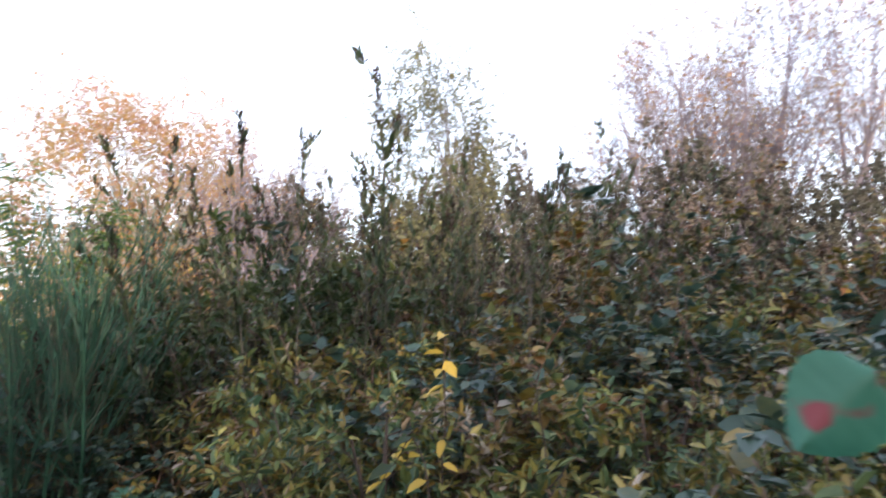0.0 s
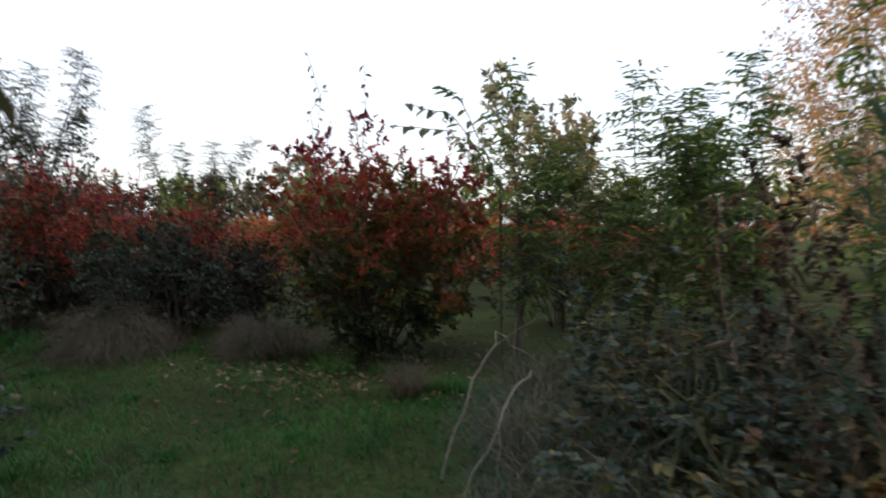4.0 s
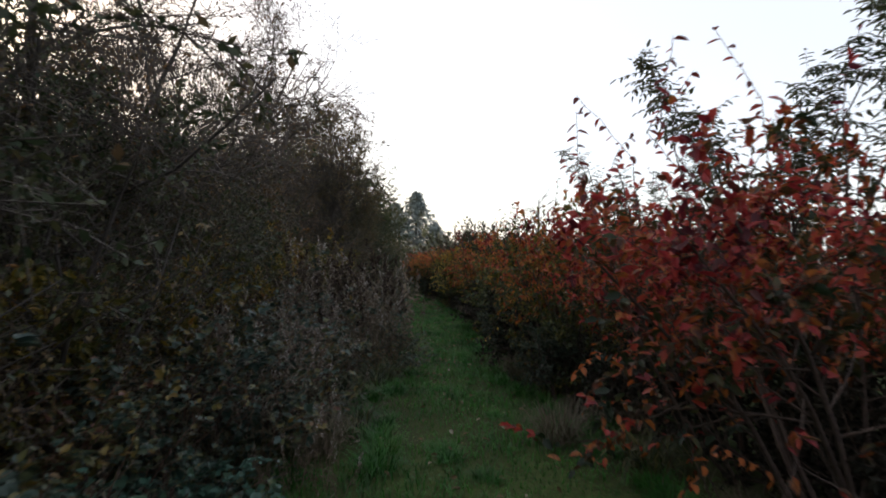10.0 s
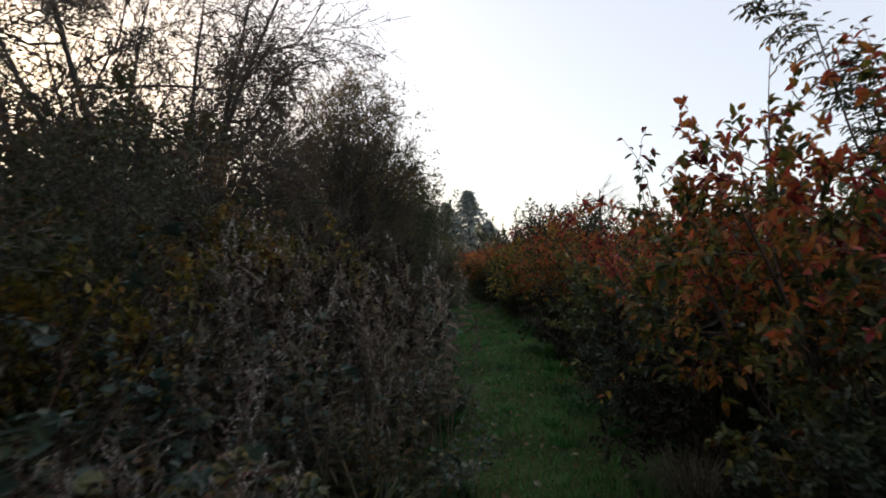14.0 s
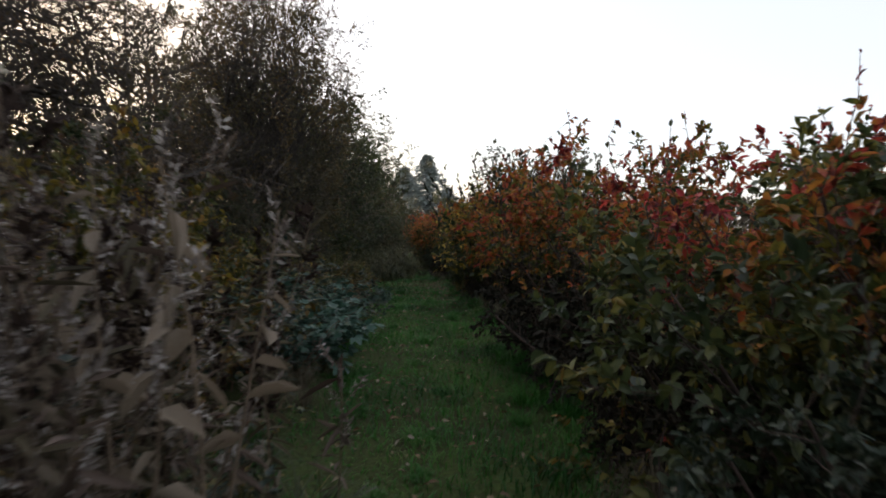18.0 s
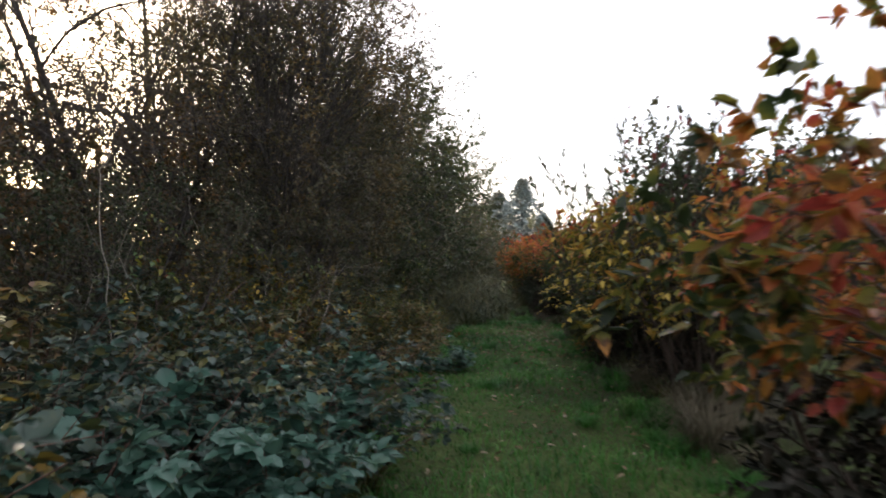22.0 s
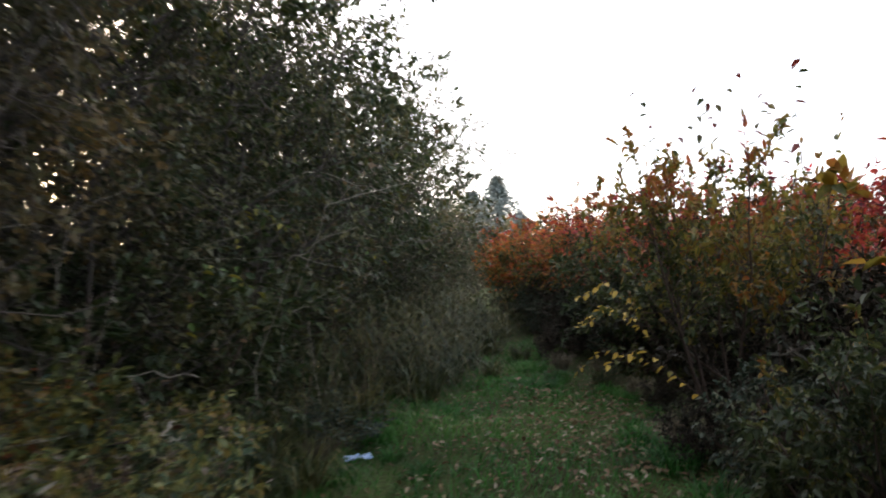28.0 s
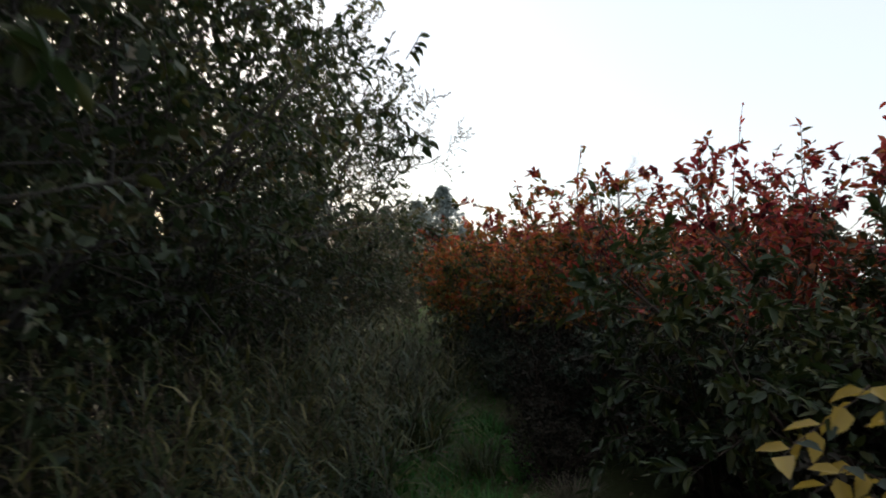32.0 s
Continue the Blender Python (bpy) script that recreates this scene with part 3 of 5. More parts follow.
def make_bramble(seed, radius, height, mat, label, canes=26, leaf=0.065, per=8):
    """A mound of arching canes with leaves in threes."""
    rng = np.random.default_rng(seed)
    ob = thing("bramble", label, "bramble")
    lines, side = [], []
    for k in range(canes):
        az, r = rng.uniform(0, 6.28), radius * math.sqrt(rng.uniform(0, 1)) * 0.6
        out = az + rng.normal(0, 0.9)
        lines.append(limb(rng, (r * math.cos(az), r * math.sin(az), -0.02), (0.5 * math.cos(out), 0.5 * math.sin(out), 1.1), height * rng.uniform(1.1, 1.9), 0.006, 0.002, 8, 0.09, -0.13))
    for line in lines:
        side += branch_off(rng, line, 6, 0.15, 55, 0.3, 3, 0.15, 0.05)
    for pts, _ in lines + side:
        pts[:, 2] = np.maximum(pts[:, 2], 0.03)
    tube_parts("cane", lines[:5], M_CANE, ob, 4)
    g = Geo()
    add_tubes(g, lines[5:] + side, 3)
    part("canes", g, M_CANE, ob, kind="stuff")
    g = Geo()
    p, d = leaf_places(rng, side + lines, per, 0.1)
    d = unit(d * [1, 1, 0.4])
    up = rng.normal(0, 0.35, p.shape) + [0, 0, 1]
    s = unit(np.cross(d, up))
    L = leaf * rng.uniform(0.6, 1.25, len(p))
    stalk = p + d * L[:, None] * 0.5
    for turn, k in ((0, 1.0), (0.95, 0.8), (-0.95, 0.8)):
        add_leaves(g, stalk, d * math.cos(turn) + s * math.sin(turn), up, L * k, L * k * 0.68, 0.12, 0.15)
    part("leaves", g, mat, ob, kind="stuff")
    return ob


def make_sapling(seed, height, mat, label, stems=4, leaf=0.075, pairs=6, name="sapling", fronds=13):
    """Slender stems with feather-shaped leaves of many leaflets."""
    rng = np.random.default_rng(seed)
    ob = thing(name, label, "sapling")
    mains, ribs = [], []
    for k in range(stems):
        az = rng.uniform(0, 6.28)
        mains.append(limb(rng, (rng.normal(0, 0.15), rng.normal(0, 0.15), -0.03), (0.13 * math.cos(az), 0.13 * math.sin(az), 1), height * rng.uniform(0.7, 1), 0.016, 0.004, 8, 0.07, 0.02))
    sides = []
    for line in mains:
        sides += branch_off(rng, line, 9, 0.2, 28, 0.24, 5, 0.08, 0.14)
    for line in mains + sides:
        ribs += branch_off(rng, line, fronds, 0.2, 60, 0.01, 4, 0.05, -0.08)
    ribs = [limb(rng, l[0][0], l[0][1] - l[0][0], rng.uniform(2.2, 3.4) * leaf * pairs / 3, 0.002, 0.001, 4, 0.06, -0.1) for l in ribs]
    tube_parts("stem", mains, M_TWIG, ob)
    g = Geo()
    add_tubes(g, sides + ribs, 3)
    part("twigs", g, M_TWIG, ob, kind="stuff")
    g = Geo()
    P, D, U, L = [], [], [], []
    for line in ribs:
        for k in range(pairs + 1):
            p, d, _ = along(line, 0.2 + 0.79 * k / pairs)
            s = np.cross(d, (0, 0, 1.0))
            s /= max(np.linalg.norm(s), 1e-6)
            for side in ((1, -1) if k < pairs else (0,)):
                P.append(p)
                D.append(d * (0.55 if side else 1) + s * side + [0, 0, -0.25 + rng.normal(0, 0.12)])
                U.append(np.array([0, 0, 1.0]) + rng.normal(0, 0.25, 3))
                L.append(leaf * rng.uniform(0.75, 1.15))
    L = np.array(L)
    add_leaves(g, np.array(P), np.array(D), np.array(U), L, L * 0.36, 0.15, 0.2)
    part("leaves", g, mat, ob, kind="stuff")
    return ob


def make_weeds(seed, radius, height, label, n=18, fluffy=True):
    """A stand of dry upright stalks with shrivelled leaves and seed heads."""
    rng = np.random.default_rng(seed)
    ob = thing("dry_weeds", label, "weeds")
    stalks, sides = [], []
    for k in range(n):
        r, az = radius * math.sqrt(rng.uniform(0, 1)), rng.uniform(0, 6.28)
        stalks.append(limb(rng, (r * math.cos(az), r * math.sin(az), -0.02), (rng.normal(0, 0.15), rng.normal(0, 0.15), 1), height * rng.uniform(0.55, 1.05), 0.0045, 0.002, 6, 0.06, 0.0))
    for line in stalks:
        sides += branch_off(rng, line, 5, 0.62, 32, 0.16, 3, 0.1, 0.05)
    tube_parts("stalk", stalks[:7], M_STRAW, ob, 4)
    g = Geo()
    add_tubes(g, stalks[7:] + sides, 3)
    part("stalks", g, M_STRAW, ob, kind="stuff")
    g = Geo()
    scatter_leaves(g, rng, stalks, 26, 0.09, 0.16, False, 0.5, 0.05)
    part("leaves", g, M_WEED if seed % 2 else M_DRY, ob, kind="stuff")
    g = Geo()
    tips = sides + [(l[0][-3:], l[1][-3:]) for l in stalks]
    scatter_leaves(g, rng, tips, 22 if fluffy else 30, 0.022 if fluffy else 0.03, 0.4, True, 0, 0.3)
    part("seed_heads", g, M_FLUFF if fluffy else M_PLUME, ob, kind="stuff")
    return ob


def make_tuft(seed, height, spread, n, mat, label, width=0.006, name="grass_tuft", droop=0.8):
    rng = np.random.default_rng(seed)
    ob = thing(name, label, "grass")
    g = Geo()
    az = rng.uniform(0, 6.28, n)
    r = spread * 0.35 * np.sqrt(rng.uniform(0, 1, n))
    p = np.stack((r * np.cos(az), r * np.sin(az), np.full(n, -0.01)), 1)
    out = az + rng.normal(0, 0.6, n)
    lean = rng.uniform(0.1, 0.75, n)
    d = np.stack((np.cos(out) * lean, np.sin(out) * lean, np.ones(n)), 1)
    add_blades(g, p, d, height * rng.uniform(0.5, 1.15, n), width * rng.uniform(0.6, 1.3, n), droop * rng.uniform(0.3, 1.1, n), rng)
    part("blades", g, mat, ob, kind="stuff")
    return ob


def make_heap(seed, radius, height, n, mat, label):
    """A heap of long dead grass that has fallen over: strands hang down its sides like combed hair."""
    rng = np.random.default_rng(seed)
    ob = thing("grass_heap", label, "grass")
    wisps = 9
    for k in range(wisps):
        m = n // wisps
        az = k * 6.28 / wisps + rng.normal(0, 0.35, m)
        r = radius * np.sqrt(rng.uniform(0, 0.8, m))
        lift = 1 + 0.3 * math.sin(k * 2.3)
        top = height * lift * (1 - (r / radius) ** 2) * rng.uniform(0.75, 1.05, m)
        p = np.stack((r * np.cos(az), r * np.sin(az), np.maximum(top, 0.02)), 1)
        out = az + rng.normal(0, 0.75, m) + 0.5 * math.sin(k * 1.7)
        d = np.stack((np.cos(out), np.sin(out), rng.uniform(-0.6, 0.8, m)), 1)
        g = Geo()
        add_blades(g, p, d, rng.uniform(0.25, 0.6, m), rng.uniform(0.003, 0.007, m), rng.uniform(0.5, 1.2, m), rng)
        for v in g.v:
            v[:, 2] = np.maximum(v[:, 2], 0.0)
        part("wisp", g, mat, ob, kind="stuff")
    return ob


def make_reed(seed, height, n, mat, label):
    """Upright leafy canes whose long blades hang over."""
    rng = np.random.default_rng(seed)
    ob = thing("reed_clump", label, "reeds")
    canes = [limb(rng, (rng.normal(0, 0.28), rng.normal(0, 0.28), -0.02), (rng.normal(0, 0.16), rng.normal(0, 0.16), 1), height * rng.uniform(0.6, 1), 0.004, 0.002, 6, 0.06, -0.02) for _ in range(n)]
    tube_parts("cane", canes[:8], M_STRAW, ob, 4)
    g = Geo()
    add_tubes(g, canes[8:], 3)
    part("canes", g, M_STRAW, ob, kind="stuff")
    g = Geo()
    p, d = leaf_places(rng, canes, 13, 0.15)
    d = unit(d * [1, 1, 0.2]) * 0.8 + [0, 0, 0.55]
    add_blades(g, p, d, rng.uniform(0.16, 0.36, len(p)), rng.uniform(0.011, 0.022, len(p)), rng.uniform(0.5, 1.2, len(p)), rng)
    part("blades", g, mat, ob, kind="stuff")
    return ob


def make_broom(seed, height, label):
    rng = np.random.default_rng(seed)
    ob = thing("broom_shrub", label, "shrub")
    mains, fine = [], []
    for k in range(12):
        az = rng.uniform(0, 6.28)
        mains.append(limb(rng, (rng.normal(0, 0.1), rng.normal(0, 0.1), -0.02), (0.3 * math.cos(az), 0.3 * math.sin(az), 1), height * rng.uniform(0.45, 0.85), 0.012, 0.005, 6, 0.05, 0.05))
    for line in mains:
        fine += branch_off(rng, line, 19, 0.3, 27, 0.4, 4, 0.08, 0.12, 0.6)
    for line in list(fine):
        fine += branch_off(rng, line, 4, 0.1, 16, 0.6, 3, 0.04, 0.1, 0.8)
    tube_parts("stem", mains, M_BROOM, ob)
    g = Geo()
    add_tubes(g, [(p, np.maximum(r, 0.0022)) for p, r in fine], 3)
    part("green_twigs", g, M_BROOM, ob, kind="stuff")
    return ob


def make_conifer(seed, height, label):
    rng = np.random.default_rng(seed)
    ob = thing("conifer", label, "tree", "far conifers")
    trunk = limb(rng, (0, 0, 0), (0, 0, 1), height, height * 0.016, 0.03, 8, 0.005, 0)
    tube_parts("trunk", [trunk], M_BARK, ob, 7)
    boughs = []
    for k in range(170):
        s = 0.08 + 0.91 * k / 170
        p, d, r = along(trunk, s)
        az = k * 2.4
        boughs.append(limb(rng, p, (math.cos(az), math.sin(az), 0.15), height * 0.62 * (1.03 - s) ** 1.2 * rng.uniform(0.65, 1.1), 0.05, 0.01, 4, 0.05, -0.08))
    g = Geo()
    add_tubes(g, boughs, 3)
    part("boughs", g, M_BARK, ob, kind="stuff")
    g = Geo()
    scatter_leaves(g, rng, boughs, 26, height * 0.045, 0.35, True, 0.4, 0.05)
    part("crown", g, M_NEEDLE, ob, kind="stuff")
    return ob


def place(template, spots, group="", first=True):
    """The template goes to the first spot, copies to the others. A spot: x, y, turn, scale[, z stretch]."""
    made = []
    for k, (x, y, turn, size, *tall) in enumerate(spots):
        m = pose(x, y, 0, 0, 0, turn) @ Matrix.Diagonal((size, size, size * (tall[0] if tall else 1), 1))
        if k == 0 and first:
            template.matrix_basis = m
            made.append(template)
        else:
            c = copy_thing(template, pose(x, y, 0, 0, 0, turn))
            c.scale = (size, size, size * (tall[0] if tall else 1))
            made.append(c)
    for ob in made:
        if group:
            tagged(ob, group=group)
    return made


# ---- ground ----
def axis(fine0, fine1, step, far):
    mid = np.arange(fine0, fine1 + step, step)
    out = np.geomspace(2, far, 14)
    return np.concatenate((fine0 - out[::-1], mid, fine1 + out))


def ground_height(x, y):
    return 0.03 * np.sin(x * 1.3 + 0.7 * np.sin(y * 0.9)) * np.cos(y * 1.1) + 0.015 * np.sin(3.1 * x + 2.3 * y)


gx, gy = axis(-12, 26, 0.4, 2500), axis(-14, 60, 0.4, 2500)
X, Y = np.meshgrid(gx, gy)
Z = ground_height(X, Y)
g = Geo()
nx = len(gx)
idx = (np.arange(len(gy) - 1)[:, None] * nx + np.arange(nx - 1)[None, :]).ravel()[:, None]
g.add(np.stack((X, Y, Z), -1).reshape(-1, 3), idx + [0, 1, nx + 1, nx])
ground = new("ground", g.mesh("ground", M_GROUND, True))
tagged(ground, "dark meadow soil with moss and short grass", "ground", kind="structure")

PATH_Y = [-6, -1, 1.5, 4, 8, 12, 16, 20, 24, 28, 32, 36, 44, 60]
PATH_L = [1.5, 1.6, 3.9, 5.2, 6.0, 6.2, 6.0, 5.6, 5.2, 4.9, 5.0, 5.0, 4.8, 4.6]
PATH_R = [3.0, 7.5, 8.5, 8.7, 8.6, 8.15, 8.1, 8.6, 7.9, 7.7, 6.8, 6.4, 6.2, 6.0]


def path_sides(y):
    """The ragged left and right edge of the grass path."""
    y = np.asarray(y, float)
    return (np.interp(y, PATH_Y, PATH_L) + 0.2 * np.sin(2.3 * y) + 0.13 * np.sin(5.3 * y + 1), np.interp(y, PATH_Y, PATH_R) + 0.17 * np.sin(1.9 * y + 2) + 0.12 * np.sin(4.7 * y))


def in_path(x, y):
    a, b = path_sides(y)
    return (x > a) & (x < b)


def grass(seed, n, x0, x1, y0, y1, mat, length, width, keep, name, label):
    rng = np.random.default_rng(seed)
    x, y = rng.uniform(x0, x1, n), rng.uniform(y0, y1, n)
    ok = keep(x, y, rng)
    x, y = x[ok], y[ok]
    n = len(x)
    lump = 0.75 + 0.5 * np.sin(x * 2.1 + 1.3 * np.sin(y * 1.7)) * np.sin(y * 1.9 + 0.4)
    g = Geo()
    p = np.stack((x, y, ground_height(x, y) - 0.005), 1)
    d = rng.normal(0, 0.35, (n, 3)) * [1, 1, 0] + [0, 0, 1]
    add_blades(g, p, d, length * lump * rng.uniform(0.5, 1.3, n), width * rng.uniform(0.6, 1.3, n), rng.uniform(0.2, 1.0, n), rng)
    ob = new(name, g.mesh(name, mat))
    return tagged(ob, label, "grass", kind="stuff")


grass(11, 150000, 1.5, 8.6, -3, 34, M_GRASS, 0.13, 0.0075, lambda x, y, r: in_path(x, y) & (r.uniform(0, 1, len(x)) < np.clip(1.6 - (y - 18) / 30, 0.5, 1)), "path_grass", "lush green mown grass on the path")
grass(12, 26000, 3.0, 9.2, -3, 60, M_GRASS, 0.24, 0.007, lambda x, y, r: (np.abs(x - path_sides(y)[0]) < 0.5) | (np.abs(x - path_sides(y)[1]) < 0.45), "edge_grass", "longer green grass along the path edges")
grass(13, 16000, 4.0, 9.2, -3, 60, M_DRY, 0.30, 0.005, lambda x, y, r: (np.abs(x - path_sides(y)[0] + 0.3) < 0.4) | (np.abs(x - path_sides(y)[1] - 0.2) < 0.4), "dry_edge_grass", "pale dry grass under the bushes")

rng0 = np.random.default_rng(5)


def litter(seed, n, cx, cy, sx, sy, size, name, label, mat):
    rng = np.random.default_rng(seed)
    x, y = rng.normal(cx, sx, n), rng.normal(cy, sy, n)
    g = Geo()
    p = np.stack((x, y, ground_height(x, y) + rng.uniform(0.02, 0.07, n)), 1)
    d = rng.normal(0, 1, (n, 3)) * [1, 1, 0.25]
    L = size * rng.uniform(0.6, 1.3, n)
    add_leaves(g, p, d, rng.normal(0, 0.4, (n, 3)) + [0, 0, 1], L, L * 0.5, 0.15, 0.25)
    return tagged(new(name, g.mesh(name, mat)), label, "leaves", kind="stuff")


litter(21, 1100, 6.6, 28.2, 0.75, 1.6, 0.05, "fallen_leaves", "brown and pale fallen leaves on the grass path", M_LITTER)
litter(24, 700, 7.5, 28.3, 0.45, 0.9, 0.055, "fallen_leaves", "heap of brown and pink fallen leaves under the yellow bush", M_LITTER)
litter(25, 260, 7.6, 1.2, 0.5, 0.6, 0.07, "fallen_leaves", "brown fallen leaves strewn before the large bush", M_LITTER)
litter(22, 500, 8.6, 1.3, 0.9, 0.8, 0.06, "fallen_leaves", "red-brown fallen leaves under the bush", M_LITTER)
litter(23, 1100, 6.9, 17, 0.9, 9, 0.06, "fallen_leaves", "scattered pale fallen leaves in the grass", M_LITTER)

# ---- blueberry bushes beside the path ----
L_RED = "blueberry bush with red and orange autumn leaves beside the path"
L_OR = "blueberry bush with orange and yellow autumn leaves beside the path"
L_YE = "blueberry bush with yellow-green autumn leaves beside the path"
big = make_bush(101, 2.4, 1.35, M_CRIMSON, "large blueberry bush, red above and yellow-green below, with leafy shoots", 17, 0.06, 26, 16, shoot=0.6, low=0.16, skirt=6)
place(big, [(8.95, 1.15, 20, 1.0)])
red_a = make_bush(102, 2.4, 1.45, M_RED, L_RED, 8, 0.06, 12, 5, low=0.42)
red_b = make_bush(103, 2.2, 1.45, M_RED, L_RED, 7, 0.06, 12, 4, low=0.42)
or_a = make_bush(104, 2.3, 1.45, M_ORANGE, L_OR, 8, 0.065, 12, 6, low=0.42)
or_b = make_bush(105, 2.15, 1.4, M_ORANGE, L_OR, 7, 0.065, 12, 5, low=0.42)
ye_a = make_bush(106, 2.1, 1.45, M_YELLOW, L_YE, 8, 0.07, 12, 5, low=0.42)
M_TURN = leaf_mat("leaf_turning_autumn", [(0.0, (0.08, 0.12, 0.035)), (0.25, (0.24, 0.26, 0.06)), (0.42, (0.6, 0.46, 0.08)), (0.56, (0.3, 0.17, 0.05)), (0.7, (0.75, 0.38, 0.07)), (0.86, (0.85, 0.2, 0.07)), (1.0, (0.4, 0.07, 0.05))], 0.5, 0.8, 0.26, -0.26, 0.45, patch_scale=2.2)
ye_b = make_bush(107, 2.15, 1.3, M_TURN, L_YE, 7, 0.065, 11, 14, low=0.42)
ROW = "blueberry row beside the path"
place(red_a, [(9.0, 6.3, 0, 1.08), (9.35, 9.0, 130, 0.9), (9.6, 15.3, 70, 0.95), (8.9, 33.0, 60, 1.15), (10.4, 5.2, 70, 0.98, 0.95)], ROW)
place(red_b, [(9.25, 7.7, 40, 1.05, 1.1), (9.6, 10.4, 200, 0.95), (9.8, 12.0, 30, 1.15), (10.6, 7.2, 15, 0.9), (9.8, 22.2, 120, 1.15), (9.4, 31.6, 300, 1.2), (9.7, 4.6, 30, 0.75, 0.9), (9.6, 28.7, 170, 1.08), (10.8, 30.4, 40, 1.25)], ROW)
place(or_a, [(8.85, 12.4, 0, 1.0), (8.8, 17.9, 120, 1.08, 1.05), (9.4, 16.4, 240, 0.92), (6.9, 40.0, 60, 1.05), (7.3, 35.8, 90, 1.12), (7.0, 38.6, 290, 1.1), (7.7, 34.6, 10, 1.17), (7.3, 37.0, 200, 1.15)], ROW)
place(or_b, [(9.7, 14.0, 30, 1.0), (9.0, 19.1, 140, 1.1, 1.1), (9.0, 11.5, 75, 1.0, 1.2), (6.9, 42.5, 60, 1.1)], ROW)
place(ye_a, [(8.5, 23.3, 0, 1.2, 1.04), (9.4, 24.6, 110, 1.05)], ROW)
place(ye_b, [(7.95, 28.1, 20, 0.85, 1.3), (9.5, 26.9, 210, 0.8), (9.4, 30.3, 100, 1.0)], ROW)

# ---- rows of blueberries further out ----
far_red = make_bush(111, 2.0, 1.3, M_RED, "blueberry bush with red autumn leaves in the field", 10, 0.065, 10, 3, False)
far_or = make_bush(112, 2.0, 1.3, M_ORANGE, "blueberry bush with orange autumn leaves in the field", 10, 0.065, 10, 3, False)
rng0 = np.random.default_rng(7)
spots_r, spots_o = [], []
for x in (13.0, 16.5, 20.0, 24.0, 28.5):
    for y in np.arange(-3.0 + (x > 14) * -2, 42, 1.9 if x < 18 else 2.6):
        spot = (x + rng0.normal(0, 0.25), y + rng0.normal(0, 0.25), rng0.uniform(0, 360), rng0.uniform(0.7, 0.95))
        (spots_r if rng0.uniform() < 0.65 else spots_o).append(spot)
for y in np.arange(44, 75, 2.4):
    spots_o.append((6.9 + rng0.normal(0, 0.2), y, rng0.uniform(0, 360), 1.3))
    spots_r.append((9.6 + rng0.normal(0, 0.2), y - 8, rng0.uniform(0, 360), 1.3))
place(far_red, spots_r, "field rows of blueberries")
place(far_or, spots_o, "field rows of blueberries")

# ---- saplings standing among the bushes ----
dark_sap = make_sapling(121, 3.3, M_DARKLEAF, "slender sapling with dark feathery leaves above the red bushes", 5, 0.06, 3, fronds=17)
place(dark_sap, [(9.5, 7.8, 0, 1.2), (10.8, 7.4, 120, 1.35), (10.1, 12.5, 60, 1.15), (11.5, 5.0, 200, 1.0)], "dark saplings")
green_sap = make_sapling(122, 3.1, M_FRESH, "young sapling with fresh green pointed leaflets", 3, 0.1, 3, fronds=8)
place(green_sap, [(8.35, -0.4, 60, 1.0), (9.6, -1.9, 0, 1.1), (9.0, -1.1, 30, 0.85), (8.6, -2.6, 100, 1.0), (7.7, -2.4, 210, 1.0), (7.0, -3.2, 300, 1.1), (8.0, -1.6, 150, 0.9), (10.6, -2.8, 250, 1.1)], "green saplings")
spikes = make_spikes(127, 26, 1.6, 2.95, "tall dark shoots with withered seed spikes behind the yellow bush")
tall_dark = make_bush(129, 2.75, 1.25, M_DARKLEAF, "tall blueberry bush with dark leaves behind the yellow one", 10, 0.065, 11, 12, low=0.4)
place(tall_dark, [(8.75, 24.8, 0, 1.12), (9.6, 24.0, 120, 1.05)], ROW)
place(spikes, [(8.7, 24.2, 0, 1.05), (9.2, 25.0, 140, 1.1), (8.9, 23.2, 70, 0.95)], "steeplebush")

# ---- green shrub and dry tufts beside the big bush ----
shrub = make_bush(123, 1.3, 0.9, M_SILVER, "low grey-green leafy shrub between the blueberries", 8, 0.045, 14, 2, name="shrub")
place(shrub, [(8.8, 3.75, 0, 1.2), (9.3, 4.6, 90, 0.9), (8.45, 10.3, 45, 0.8), (8.4, 13.2, 45, 0.9), (8.0, 26.7, 10, 0.75), (7.9, 31.4, 200, 0.95), (7.8, 32.8, 100, 0.9), (7.2, 34.2, 30, 0.7), (6.9, 35.6, 140, 0.75), (6.7, 37.4, 260, 0.8), (6.6, 39.2, 20, 0.9), (11.0, -1.0, 0, 1.1)], "grey-green shrubs")
M_MIXED = leaf_mat("leaf_olive_turning", [(0.0, (0.07, 0.11, 0.05)), (0.4, (0.15, 0.2, 0.07)), (0.65, (0.32, 0.32, 0.08)), (0.85, (0.55, 0.4, 0.08)), (1.0, (0.6, 0.16, 0.06))], 0.6, 0.9, 0.08, 0.0, 0.4, patch_scale=1.7)
mixed = make_bush(128, 1.75, 1.25, M_MIXED, "olive-green shrub turning yellow beside the blueberries", 10, 0.062, 13, 5, name="shrub", low=0.15)
place(mixed, [(8.8, 15.0, 130, 1.0), (8.9, 14.0, 250, 1.05), (8.75, 10.6, 60, 0.75), (7.95, 25.9, 20, 0.62), (4.3, 22.7, 80, 0.62), (4.7, 23.7, 170, 0.55), (4.1, 24.6, 260, 0.7), (4.9, 24.8, 300, 0.5), (3.6, 21.6, 10, 0.75), (4.5, 25.8, 110, 0.6)], "olive shrubs")
